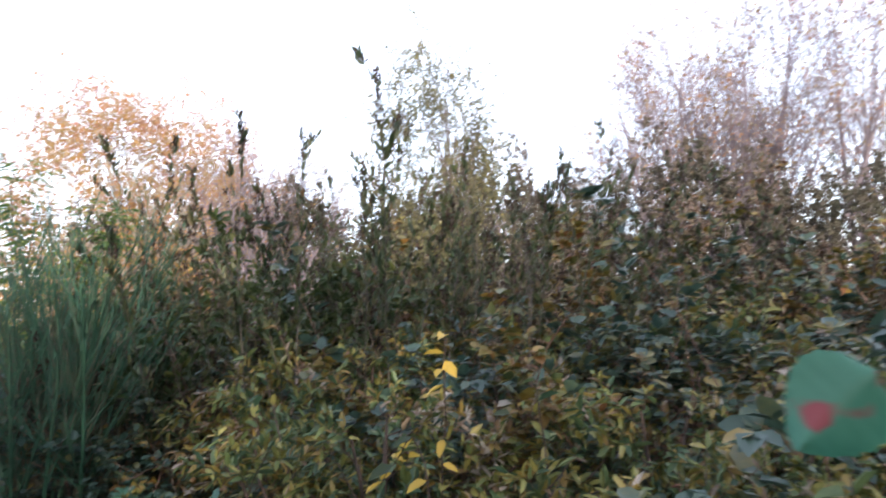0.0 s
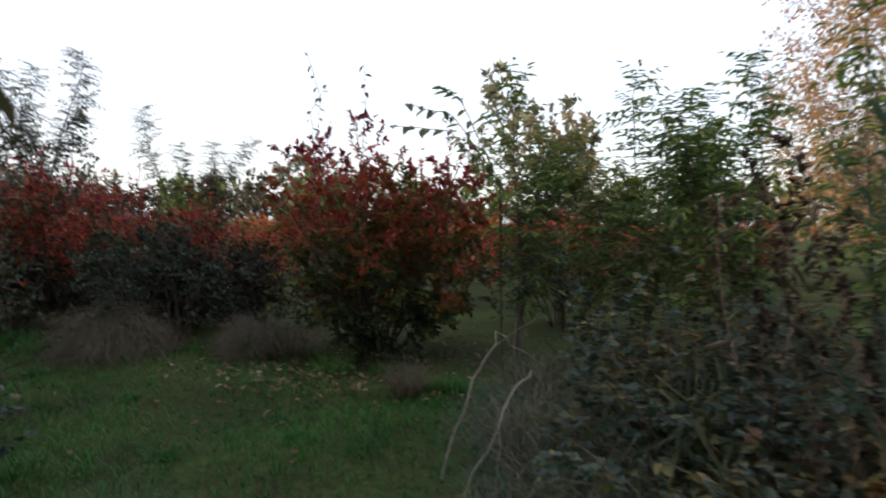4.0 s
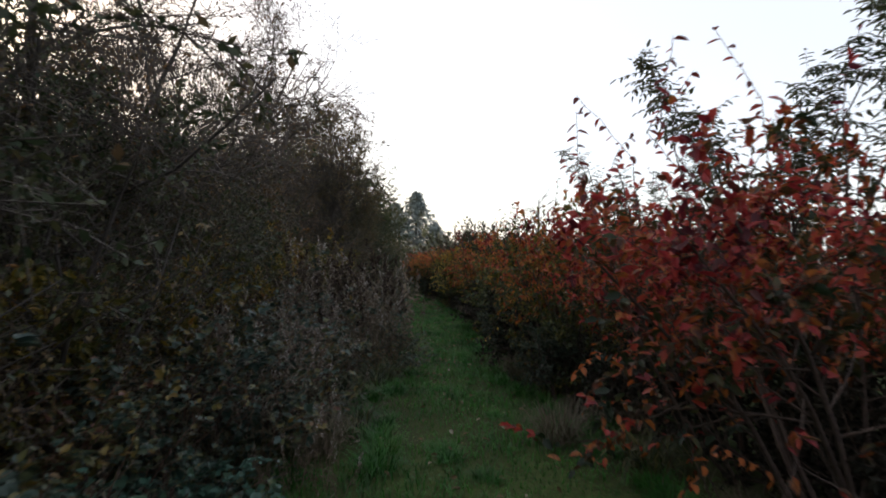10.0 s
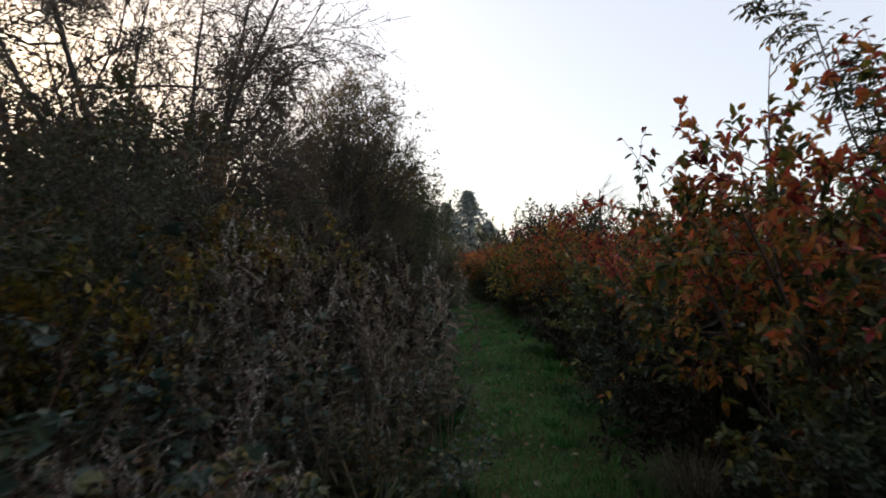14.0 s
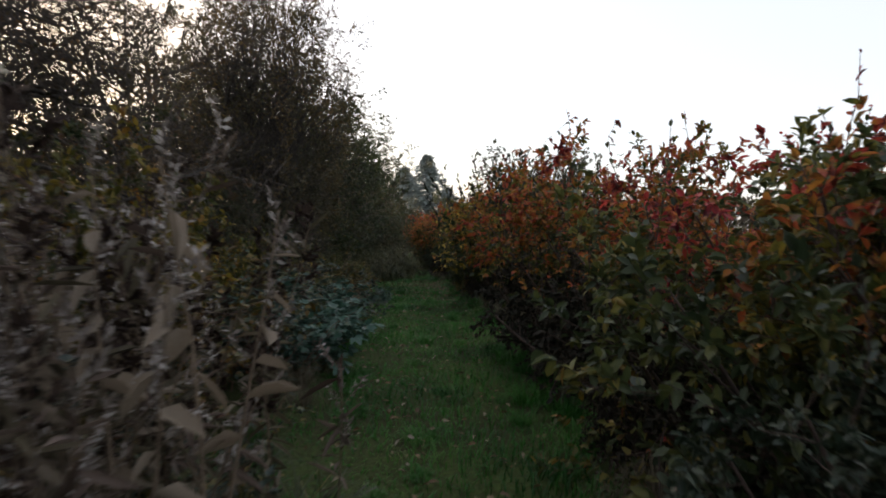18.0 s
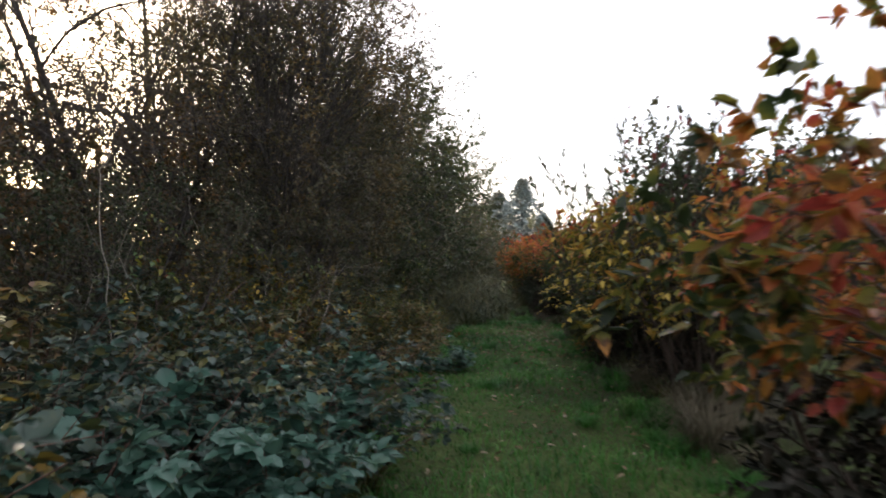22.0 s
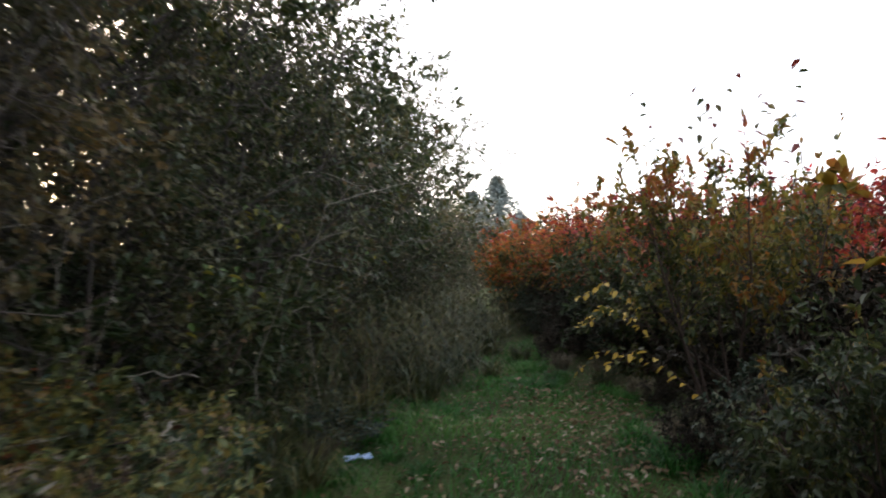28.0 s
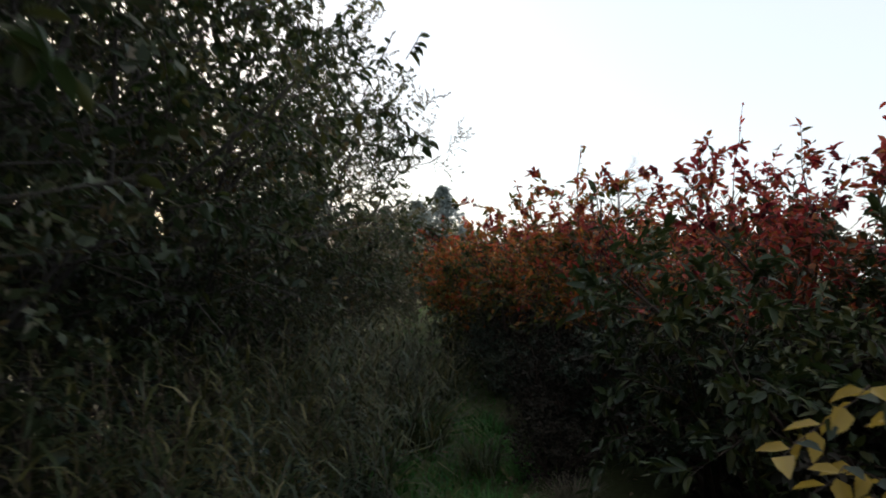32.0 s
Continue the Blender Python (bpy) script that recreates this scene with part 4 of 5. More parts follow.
green_shrub = make_bush(126, 2.0, 1.1, M_WILLOW, "green shrub with pointed leaves between the blueberries", 9, 0.085, 11, 2, name="shrub", ratio=0.4, low=0.12)
place(green_shrub, [(8.15, 31.0, 0, 0.95), (8.6, 29.9, 100, 0.8), (8.3, 26.3, 200, 0.6), (3.9, 25.9, 70, 0.75), (4.0, 27.2, 190, 0.8), (3.7, 28.6, 310, 0.9), (3.7, -3.5, 40, 1.0), (4.5, -4.1, 150, 1.15), (3.0, -3.9, 260, 0.95)], "green shrubs")
tuft = make_tuft(124, 0.75, 0.5, 420, M_DRY, "tussock of bleached dry grass")
mound = make_heap(129, 0.75, 0.72, 3300, M_DRY, "heap of bleached dead grass fallen over under the bushes")
place(mound, [(8.15, 3.9, 0, 0.74, 0.95), (8.45, 2.4, 60, 0.5, 1.1), (8.75, 22.5, 80, 0.5)], "dry heaps")
place(tuft, [(8.0, 8.7, 0, 0.75), (8.3, 1.9, 60, 0.8), (8.9, 5.4, 120, 0.6), (8.2, 21.5, 80, 0.8), (8.3, 22.2, 10, 0.8), (4.6, -0.65, 30, 0.8), (5.2, -0.95, 70, 0.95), (5.9, -0.7, 140, 0.9), (6.6, -0.95, 210, 1.0), (7.2, -0.7, 250, 0.8), (4.7, -1.3, 0, 0.7), (6.0, -1.1, 50, 0.8), (7.3, 0.4, 50, 0.6), (5.4, -1.6, 200, 0.9), (8.4, 9.4, 0, 0.6)], "dry tussocks")

# ---- trees and thicket on the sunny side ----
bare = make_tree(131, 6.6, 3.8, 5, M_BROWNTREE, "old many-trunked tree, nearly bare, with dark crooked twigs", n1=13, n2=14, n3=9, per=2, leaf=0.045, s0=0.15, r0=0.075, jitter=0.27, angle=60, rise=0.0, split=True)
place(bare, [(1.4, 17.2, 0, 1.15, 1.2), (-2.0, 12.5, 80, 1.3), (2.0, 9.6, 200, 1.0), (-3.0, 21, 20, 1.3), (1.0, 6.4, 300, 1.05), (1.0, 24.4, 150, 1.0, 1.1), (0.7, 18.4, 130, 1.05, 1.15)], "bare trees")
bronze_tree = make_round_tree(138, 7.6, 2.05, 0.8, M_TURNING, "round-headed tree with small bronze and olive leaves", 430, 7, 9, 0.052, 0.42, 3, 0.06)
place(bronze_tree, [(3.25, 25.2, 0, 1.0)])
olive_tree = make_round_tree(139, 7.2, 2.7, 0.5, M_OLIVE, "tree with small olive leaves and drooping twigs", 240, 7, 7, 0.052, 0.45, 3, 0.07)
place(olive_tree, [(2.5, 27.5, 0, 1.02), (1.2, 31.2, 90, 1.05)], "olive trees")
leafy = make_tree(132, 6.6, 3.0, 4, M_OLIVE, "dense tree with small olive and bronze leaves reaching low", n1=12, n2=8, n3=6, per=14, leaf=0.058, s0=0.06, r0=0.08, jitter=0.17, angle=55)
place(leafy, [(-0.5, 28.4, 150, 1.1, 1.25), (2.0, 37.0, 300, 1.0), (2.4, 43.0, 45, 1.0)], "dark trees")
willow = make_tree(133, 5.6, 2.8, 5, M_WILLOW, "leafy willow shrub with yellow-green drooping leaves", n1=11, n2=7, n3=4, per=7, leaf=0.085, s0=0.08, r0=0.05, droop=0.5, simple=False)
place(willow, [(3.2, 30.8, 0, 1.1), (3.3, 33.8, 130, 1.0), (2.9, 38.5, 250, 1.0), (3.4, 28.6, 60, 0.95), (1.6, 34, 90, 1.1)], "willows")
thicket = make_tree(134, 3.8, 2.2, 7, M_DARKLEAF, "tangled thicket shrub with small dark leaves and red-brown twigs", n1=9, n2=6, n3=5, per=6, leaf=0.055, s0=0.08, r0=0.03, name="thicket_shrub")
place(thicket, [(4.0, 5.2, 0, 1.0), (4.2, 7.6, 110, 0.9), (3.4, 9.6, 220, 0.95), (3.6, 12.5, 300, 0.7), (2.0, 6.5, 40, 1.15), (3.2, 21.5, 80, 0.65), (3.8, 24.0, 170, 0.62), (1.5, 14.0, 20, 0.9), (3.0, 3.6, 20, 0.9), (0.6, 21.0, 270, 0.8)], "thicket")

under = make_tree(135, 2.7, 2.3, 5, M_DARKLEAF, "dense dark understorey shrub filling the wood edge", "understorey_shrub", 9, 6, 4, 6, 0.062, 0.04, 0.02, 0.03, angle=52, fine=False)
under_b = make_tree(136, 3.2, 2.3, 5, M_BROWNTREE, "dense bronze understorey shrub filling the wood edge", "understorey_shrub", 9, 6, 4, 6, 0.062, 0.04, 0.03, 0.03, angle=50, fine=False)
rng0 = np.random.default_rng(17)
spots_a, spots_b = [], []
for x in (2.2, 0.3):
    for y in np.arange(4.0 if x < 2 else 6.5, 46, 1.9):
        spot = (x + rng0.normal(0, 0.35) + (0.5 if y > 25 else 0), y + rng0.normal(0, 0.3), rng0.uniform(0, 360), rng0.uniform(0.75, 1.1))
        (spots_a if rng0.uniform() < 0.55 else spots_b).append(spot)
for y in np.arange(27, 46, 1.6):
    spots_a.append((3.5 + rng0.normal(0, 0.2), y, rng0.uniform(0, 360), rng0.uniform(0.8, 1.05)))
place(under, spots_a, "understorey")
place(under_b, spots_b, "understorey")
# tall trees further toward the sun, mostly unseen, added to shade the first corner
place(under_b, [(-6, 6, 10, 2.4), (-9.5, 10, 80, 2.6), (-12, 16, 220, 2.4), (-4.6, 1.6, 100, 1.7), (-8, 2, 200, 2.3), (-3.5, 6.5, 200, 2.1), (-12, 4, 0, 2.6), (-7, 13, 40, 1.9)], "tall wood edge", False)

place(under, [(2.6, 13.2, 0, 1.15), (1.0, 15.6, 90, 1.4), (2.9, 16.0, 180, 0.95), (-0.6, 18.0, 20, 1.5), (1.8, 18.6, 120, 1.2), (-1.5, 14.0, 200, 1.6), (3.0, 33.0, 50, 1.5), (2.6, 35.4, 150, 1.6), (2.2, 31.0, 250, 1.6), (3.2, 37.5, 300, 1.3), (-1.5, 26.0, 40, 1.4), (-1.8, 30.0, 130, 1.5), (0.4, 33.0, 220, 1.6), (5.2, 47.5, 0, 0.75), (6.2, 49.5, 90, 0.85), (4.5, 45.2, 180, 0.8)], "understorey", False)
place(under_b, [(-1.0, 23.0, 0, 1.3), (-2.5, 28.0, 100, 1.4), (3.3, 11.0, 70, 0.85), (0.0, 12.0, 10, 1.3)], "understorey", False)
nest = thing("bird_nest", "dark ball of twigs, a bird nest high in the bare tree", "nest")
g = Geo()
rngn = np.random.default_rng(3)
add_tubes(g, [limb(rngn, rngn.normal(0, 0.09, 3), rngn.normal(0, 1, 3), 0.22, 0.004, 0.003, 3, 0.35, 0) for _ in range(160)], 3)
part("twigs", g, M_TWIG, nest, kind="stuff")
nest.matrix_basis = pose(1.68, 16.8, 5.25)

# ---- brambles, weeds and reeds along the path ----
br_g = make_bramble(141, 1.0, 0.75, M_BRAMBLE, "low bramble mound with blue-green and yellowing leaves")
place(br_g, [(4.9, 18.6, 0, 1.0), (5.3, 20.3, 90, 0.85), (4.5, 21.2, 200, 1.0), (5.0, 16.9, 300, 1.0), (4.7, 22.9, 40, 0.75), (5.0, 6.4, 0, 0.9), (4.9, 4.9, 130, 0.9), (4.4, 8.2, 250, 1.1), (3.9, 19.8, 10, 1.2), (4.2, 26.0, 60, 0.7), (5.1, 8.7, 40, 1.0), (4.7, 9.9, 130, 1.15), (5.3, 10.6, 220, 0.8), (4.8, 11.4, 310, 1.1), (5.2, 12.2, 20, 0.8), (4.3, 13.4, 200, 1.2), (4.9, 7.6, 90, 0.95)], "brambles")
br_y = make_bramble(142, 1.1, 0.95, M_BRAMBLE_Y, "bramble mound with yellow and bronze autumn leaves")
place(br_y, [(4.4, 16.2, 0, 1.0), (3.6, 17.6, 90, 1.15), (4.7, 15.2, 200, 1.0), (3.7, 22.6, 300, 0.9), (4.6, 22.2, 100, 0.75), (4.4, 24.3, 40, 0.75), (3.5, 15.0, 140, 1.2), (5.0, 23.6, 20, 0.6)], "brambles")
bronze = make_bush(137, 2.1, 1.25, M_BRONZE, "tall shrub with yellow-olive and bronze leaves on the bank", 9, 0.075, 10, 3, name="shrub", low=0.12)
place(bronze, [(4.2, 16.4, 0, 1.05), (3.5, 15.3, 120, 1.1), (3.3, 17.9, 240, 1.0), (4.5, 17.6, 60, 0.75), (3.2, 23.6, 30, 0.8), (4.3, 9.0, 200, 0.75), (4.0, 11.4, 90, 0.9), (3.9, 7.2, 300, 0.85), (3.3, 13.6, 160, 1.0)], "bronze shrubs")
weeds_f = make_weeds(143, 0.6, 1.45, "dry weed stalks with pale fluffy seed heads")
place(weeds_f, [(5.4, 8.6, 0, 0.95), (5.6, 9.9, 90, 0.8), (5.0, 9.4, 200, 1.0), (5.2, 11.3, 300, 1.0), (5.5, 12.6, 40, 1.0), (4.8, 13.5, 80, 1.05), (6.0, 13.2, 180, 0.8), (6.0, 7.5, 10, 0.5), (4.9, 14.6, 10, 1.1), (5.3, 15.6, 70, 0.95), (4.4, 12.6, 230, 1.15), (5.5, 12.9, 60, 1.4), (5.9, 13.9, 140, 1.3), (5.1, 14.0, 20, 1.45), (5.7, 10.4, 0, 0.65), (5.6, 11.6, 90, 0.75), (5.9, 12.1, 180, 0.55), (5.4, 9.3, 270, 0.65), (4.6, 8.6, 30, 1.1)], "fluffy weeds")
weeds_d = make_weeds(144, 0.7, 1.3, "brown dry weeds with shrivelled leaves", 22, False)
place(weeds_d, [(5.0, 10.4, 0, 0.9), (4.4, 12.0, 90, 1.2), (5.6, 7.6, 200, 0.7), (4.7, 7.2, 30, 1.0), (5.5, 5.9, 100, 0.6), (5.6, 14.2, 10, 0.8), (4.6, 14.6, 100, 1.1), (4.3, 9.2, 45, 1.2), (5.3, 13.0, 10, 1.6), (5.6, 12.4, 80, 1.45), (5.8, 13.7, 220, 1.4)], "brown weeds")
withered = make_withered(148, 1.85, "tall dead weed with large pale curled leaves beside the path")
place(withered, [(6.45, 13.2, 0, 1.0), (6.1, 12.75, 100, 0.85), (6.0, 13.7, 200, 0.9)], "withered weeds")
reed = make_reed(145, 1.25, 30, M_REED, "clump of leafy reeds with hanging yellow-green blades")
place(reed, [(4.7, 29.3, 0, 0.9), (4.6, 30.6, 80, 1.05), (4.9, 31.8, 160, 1.0), (4.5, 28.2, 240, 0.85), (5.0, 33.2, 320, 1.0), (4.8, 34.6, 50, 1.05), (4.4, 26.9, 10, 0.7), (5.1, 36.2, 50, 1.0), (4.3, 11.2, 10, 0.8), (4.9, 12.9, 40, 0.7), (4.4, 9.8, 190, 0.8)], "reeds")

# ---- the overgrown corner at the start ----
M_SPIREA = leaf_mat("spirea_leaf", [(0.0, (0.1, 0.19, 0.1)), (0.3, (0.24, 0.32, 0.11)), (0.5, (0.5, 0.46, 0.12)), (0.7, (0.6, 0.42, 0.11)), (0.85, (0.42, 0.27, 0.18)), (1.0, (0.9, 0.8, 0.66))], 0.85, 0.8, 0.0, 0.02, 0.35, 0.4, patch_scale=1.6)
spirea = make_bush(147, 1.15, 1.0, M_SPIREA, "low shrub with narrow yellowing and bronze leaves", 15, 0.062, 9, 5, name="spirea_shrub", shoot=0.35, low=0.1, ratio=0.34)
place(spirea, [(1.45, -2.35, 10, 1.0), (2.5, -3.1, 70, 1.15), (0.4, -2.6, 150, 1.0), (1.7, -3.8, 210, 1.2), (3.2, -4.0, 280, 1.15), (-0.6, -2.2, 30, 1.0), (-0.6, -4.0, 60, 1.2), (0.6, -4.8, 300, 1.3), (2.6, -5.4, 20, 1.3), (4.6, -5.0, 90, 1.2), (-1.8, -3.0, 90, 1.2), (5.0, 25.3, 0, 0.75), (4.7, 26.2, 90, 0.7), (4.6, 24.9, 180, 0.7)], "spirea shrubs")
place(br_y, [(0.9, -3.6, 0, 1.0), (3.7, -3.2, 200, 0.9)], "corner brambles", False)
place(br_g, [(3.9, -2.8, 10, 1.0), (5.0, -3.6, 70, 1.1), (3.2, -2.2, 150, 0.8), (6.0, -3.0, 210, 1.0), (-1.4, -3.0, 20, 1.2), (1.2, -3.6, 320, 1.2), (4.4, -1.7, 45, 0.75), (5.3, -1.9, 140, 0.9), (6.3, -1.9, 240, 0.9), (7.2, -2.0, 10, 0.9)], "corner brambles", False)
broom = make_broom(151, 2.1, "upright dark-green broom shrub")
place(broom, [(3.75, -1.95, 0, 1.2), (4.2, -2.5, 220, 1.15), (5.0, -2.95, 40, 1.1)], "broom shrubs")
place(spikes, [(2.8, -3.2, 200, 0.9), (2.3, -4.0, 10, 0.95), (3.7, -5.2, 100, 0.85), (1.0, -5.2, 210, 0.85)], "corner steeplebush", False)
place(weeds_d, [(2.9, -4.5, 70, 1.3), (2.0, -4.1, 200, 1.4), (4.6, -5.2, 40, 1.4), (4.5, -2.3, 130, 1.0), (5.0, -2.7, 220, 1.5), (4.0, -2.5, 20, 1.2), (1.8, -6.0, 150, 1.6), (3.6, -7.2, 210, 1.8), (1.0, -6.8, 280, 1.6), (5.4, -6.8, 0, 1.7), (6.4, -5.2, 90, 1.5), (-0.5, -6.2, 0, 1.4)], "tall dark weeds", False)

# ---- tree belts behind the first corner ----
gold = make_round_tree(161, 10.2, 4.9, 0.6, M_GOLDTREE, "sunlit round-headed tree with golden-orange leaves", 420, 8, 6, 0.11, 0.75, 6, 0.14, M_PALETWIG, M_PALETWIG)
place(gold, [(20.5, -11.5, 0, 1.0), (24.5, -17.0, 90, 0.95)], "golden trees")
M_LILAC = bark_mat("lilac_twig", (0.07, 0.06, 0.07), (0.17, 0.14, 0.165))
birch = make_tree(162, 8.0, 4.0, 5, M_GOLDTREE, "bare birch clump with pale purple-grey twigs", n1=12, n2=9, n3=7, per=1, leaf=0.08, s0=0.2, r0=0.075, bark=M_LILAC, twig=M_LILAC, rise=0.08, angle=34)
place(birch, [(17.5, -16.5, 0, 1.0), (13, -22, 80, 1.1), (4.2, -20.5, 160, 1.2), (15.5, -13.0, 200, 0.95), (1.6, -20, 240, 1.35), (-0.8, -21, 300, 1.25), (8.5, -24, 30, 1.0), (2.8, -21, 30, 1.35)], "bare birches")
mid = make_round_tree(163, 8.8, 1.9, 1.6, M_OLIVE, "tall slender tree with dull yellow-green leaves", 230, 7, 6, 0.09, 0.55, 3, 0.08, M_TWIG, M_TWIG)
place(mid, [(8.6, -13.2, 0, 0.98), (-7, -18, 90, 1.1)], "sparse trees")

belt = make_tree(164, 5.4, 2.6, 6, M_HEDGE, "tall dull-brown shrub in the wood edge behind the weeds", n1=9, n2=7, n3=5, per=8, leaf=0.12, s0=0.06, r0=0.04, bark=M_LILAC, twig=M_LILAC, name="wood_edge_shrub")
rng0 = np.random.default_rng(77)
place(belt, [(x + rng0.normal(0, 0.3), -17.5 + max(0, x - 13) * 0.45 + rng0.normal(0, 0.7), rng0.uniform(0, 360), rng0.uniform(0.8, 1.1) * (0.88 if x < 8 else 1)) for x in np.arange(-12, 25, 1.75)], "wood edge")

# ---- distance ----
far_tree = make_tree(171, 13, 7, 3, M_FARLEAF, "distant broadleaf tree in the belt, haze painted into its leaves", n1=8, n2=5, n3=3, per=6, leaf=0.7, s0=0.08, r0=0.25, fine=False)
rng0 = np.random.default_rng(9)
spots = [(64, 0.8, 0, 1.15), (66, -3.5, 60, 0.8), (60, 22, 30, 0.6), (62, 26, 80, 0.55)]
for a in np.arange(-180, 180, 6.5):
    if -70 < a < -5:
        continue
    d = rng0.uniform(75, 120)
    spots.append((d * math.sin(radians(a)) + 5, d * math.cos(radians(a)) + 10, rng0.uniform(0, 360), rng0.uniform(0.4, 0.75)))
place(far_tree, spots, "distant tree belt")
con = make_conifer(172, 18.5, "tall conifer in the distance, haze painted into its needles")
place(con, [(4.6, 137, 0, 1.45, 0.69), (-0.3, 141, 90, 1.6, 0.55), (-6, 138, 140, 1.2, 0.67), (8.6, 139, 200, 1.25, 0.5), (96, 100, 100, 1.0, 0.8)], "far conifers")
maple = make_tree(173, 6.5, 5, 3, M_ORANGE, "distant rounded tree with orange leaves", n1=10, n2=6, n3=4, per=8, leaf=0.22, s0=0.15, r0=0.15)
place(maple, [(13.0, 84, 0, 1.0), (19, 80, 90, 0.8)], "orange trees")
bare_far = make_tree(174, 12, 7, 1, M_GOLDTREE, "distant bare tree with a round twiggy head", n1=14, n2=9, n3=5, per=0, s0=0.3, r0=0.3, bark=M_LILAC, twig=M_LILAC, angle=55)
place(bare_far, [(22.4, 86, 0, 1.0)])

# ---- hedgerow that closes the fields ----
rng0 = np.random.default_rng(31)
spots_a, spots_b = [], []
for a in np.arange(-4, 262, 3.4):
    d = rng0.uniform(46, 60)
    spot = (d * math.sin(radians(a)) + 6, d * math.cos(radians(a)) + 6, rng0.uniform(0, 360), rng0.uniform(1.2, 2.0))
    (spots_a if rng0.uniform() < 0.3 else spots_b).append(spot)
hedge_b = make_bush(182, 2.8, 1.7, M_HEDGE, "brown shrub in the distant hedgerow", 6, 0.13, 8, 0, False, "hedgerow_shrub", low=0.08)
for x, y in ((3.2, 58), (5.0, 61), (4.4, 52), (6.5, 64), (8, 66), (2.5, 50)):
    spots_a.append((x, y, rng0.uniform(0, 360), 1.1))
place(hedge_b, spots_a + spots_b, "far hedgerow")
hedge_y = make_bush(181, 4.2, 2.6, M_FRESH, "sunlit yellow-green shrub in the far hedgerow", 8, 0.13, 12, 0, False, "hedgerow_shrub")
place(hedge_y, [(44, 4, 0, 1.1), (42, 10, 90, 1.2), (46, 16, 180, 1.3), (45, -8, 30, 1.2), (40, -14, 70, 1.1), (36, -22, 210, 1.3), (28, -30, 120, 1.2), (18, -34, 10, 1.2), (41, 24, 10, 1.2)], "far hedgerow")

# ---- near brambles with large blue-green leaves ----
M_BIGLEAF = leaf_mat("bramble_leaf_blue_green", [(0.0, (0.10, 0.26, 0.18)), (0.6, (0.16, 0.34, 0.25)), (0.85, (0.2, 0.36, 0.2)), (1.0, (0.5, 0.42, 0.12))], 0.7, 0.5, 0.0, 0.1, 0.35, 0.35)
br_big = make_bramble(146, 0.75, 0.55, M_BIGLEAF, "low bramble with large dull blue-green leaves beside the path", 22, 0.1, 6)
place(br_big, [(5.2, 19.4, 0, 1.0), (5.0, 20.6, 80, 1.0), (5.3, 17.9, 160, 1.0), (4.6, 19.0, 300, 1.15), (4.3, 20.4, 100, 1.05), (4.2, 17.9, 40, 1.2), (5.3, 5.7, 20, 0.8), (5.5, 6.6, 120, 0.6), (5.7, 24.4, 10, 0.45)], "large-leaved brambles")
place(br_big, [(2.7, -2.5, 160, 0.8), (0.5, -2.7, 30, 0.75)], "corner brambles", False)
place(br_g, [(2.2, -3.6, 200, 1.3), (-0.4, -3.4, 140, 1.3), (0.3, -4.2, 300, 1.3), (1.4, -5.2, 20, 1.5), (-0.4, -5.8, 90, 1.5), (0.6, -6.8, 150, 1.7), (-1.6, -5.0, 210, 1.4), (-1.2, -7.4, 10, 1.8), (2.0, -7.6, 70, 1.8), (-2.4, -8.6, 200, 1.9), (3.2, 1.5, 0, 0.7), (4.2, 2.2, 100, 0.75), (3.9, 2.7, 200, 1.0)], "corner brambles", False)
place(br_y, [(1.6, -6.6, 0, 1.5), (2.6, -6.4, 80, 1.5), (-0.2, -8.6, 160, 1.8), (3.4, -5.6, 250, 1.4), (-2.4, -6.6, 300, 1.5)], "corner brambles", False)

# ---- hanging sapling at the start ----
elder = make_sapling(125, 2.9, M_DARKLEAF, "leaning sapling with drooping dark pointed leaves", 3, 0.085, 3, "sapling", 9)
place(elder, [(2.3, 0.75, 0, 0.85), (2.3, 1.2, 120, 0.9)])
place(thicket, [(3.6, 1.9, 60, 0.55), (4.6, 2.9, 160, 0.55)], "thicket", False)


def make_sprig(name, label, points, leaf, n, mats, seed, category="branch", radius=0.004, support=None):
    """One slender branch with leaves that can be told apart, each its own part."""
    rng = np.random.default_rng(seed)
    ob = thing(name, label, category)
    base = Vector(points[0])
    ob.location = base
    pts = np.array([np.array(q) - np.array(base) for q in points], float)
    k = np.linspace(0, len(pts) - 1, 4 * len(pts))
    fine = np.stack([np.interp(k, np.arange(len(pts)), pts[:, c]) for c in range(3)], 1)
    fine[1:-1] += rng.normal(0, 0.006, fine[1:-1].shape)
    line = (fine, np.linspace(radius, radius * 0.35, len(fine)))
    stem = tube_parts("stem", [line], M_STEM, ob, 5)[0]
    shapes = []
    for j, mat in enumerate(mats):
        g = Geo()
        z = np.zeros((1, 3))
        add_leaves(g, z, np.array([[0.0, 1, 0]]), np.array([[0.0, 0, 1]]), [leaf], [leaf * 0.52], 0.16, 0.12 + 0.1 * (j % 3))
        shapes.append(g.mesh("leaf", mat, False))
    for j in range(n):
        p, d, _ = along(line, 0.3 + 0.69 * j / max(n - 1, 1))
        side = 1 if j % 2 else -1
        yaw = math.degrees(math.atan2(-d[0], d[1])) + side * rng.uniform(35, 80)
        o = link("leaf", shapes[j % len(shapes)], stem)
        o.matrix_basis = pose(*p, rng.uniform(-55, 10), rng.uniform(-35, 35), yaw) @ Matrix.Scale(rng.uniform(0.75, 1.15), 4)
    return ob


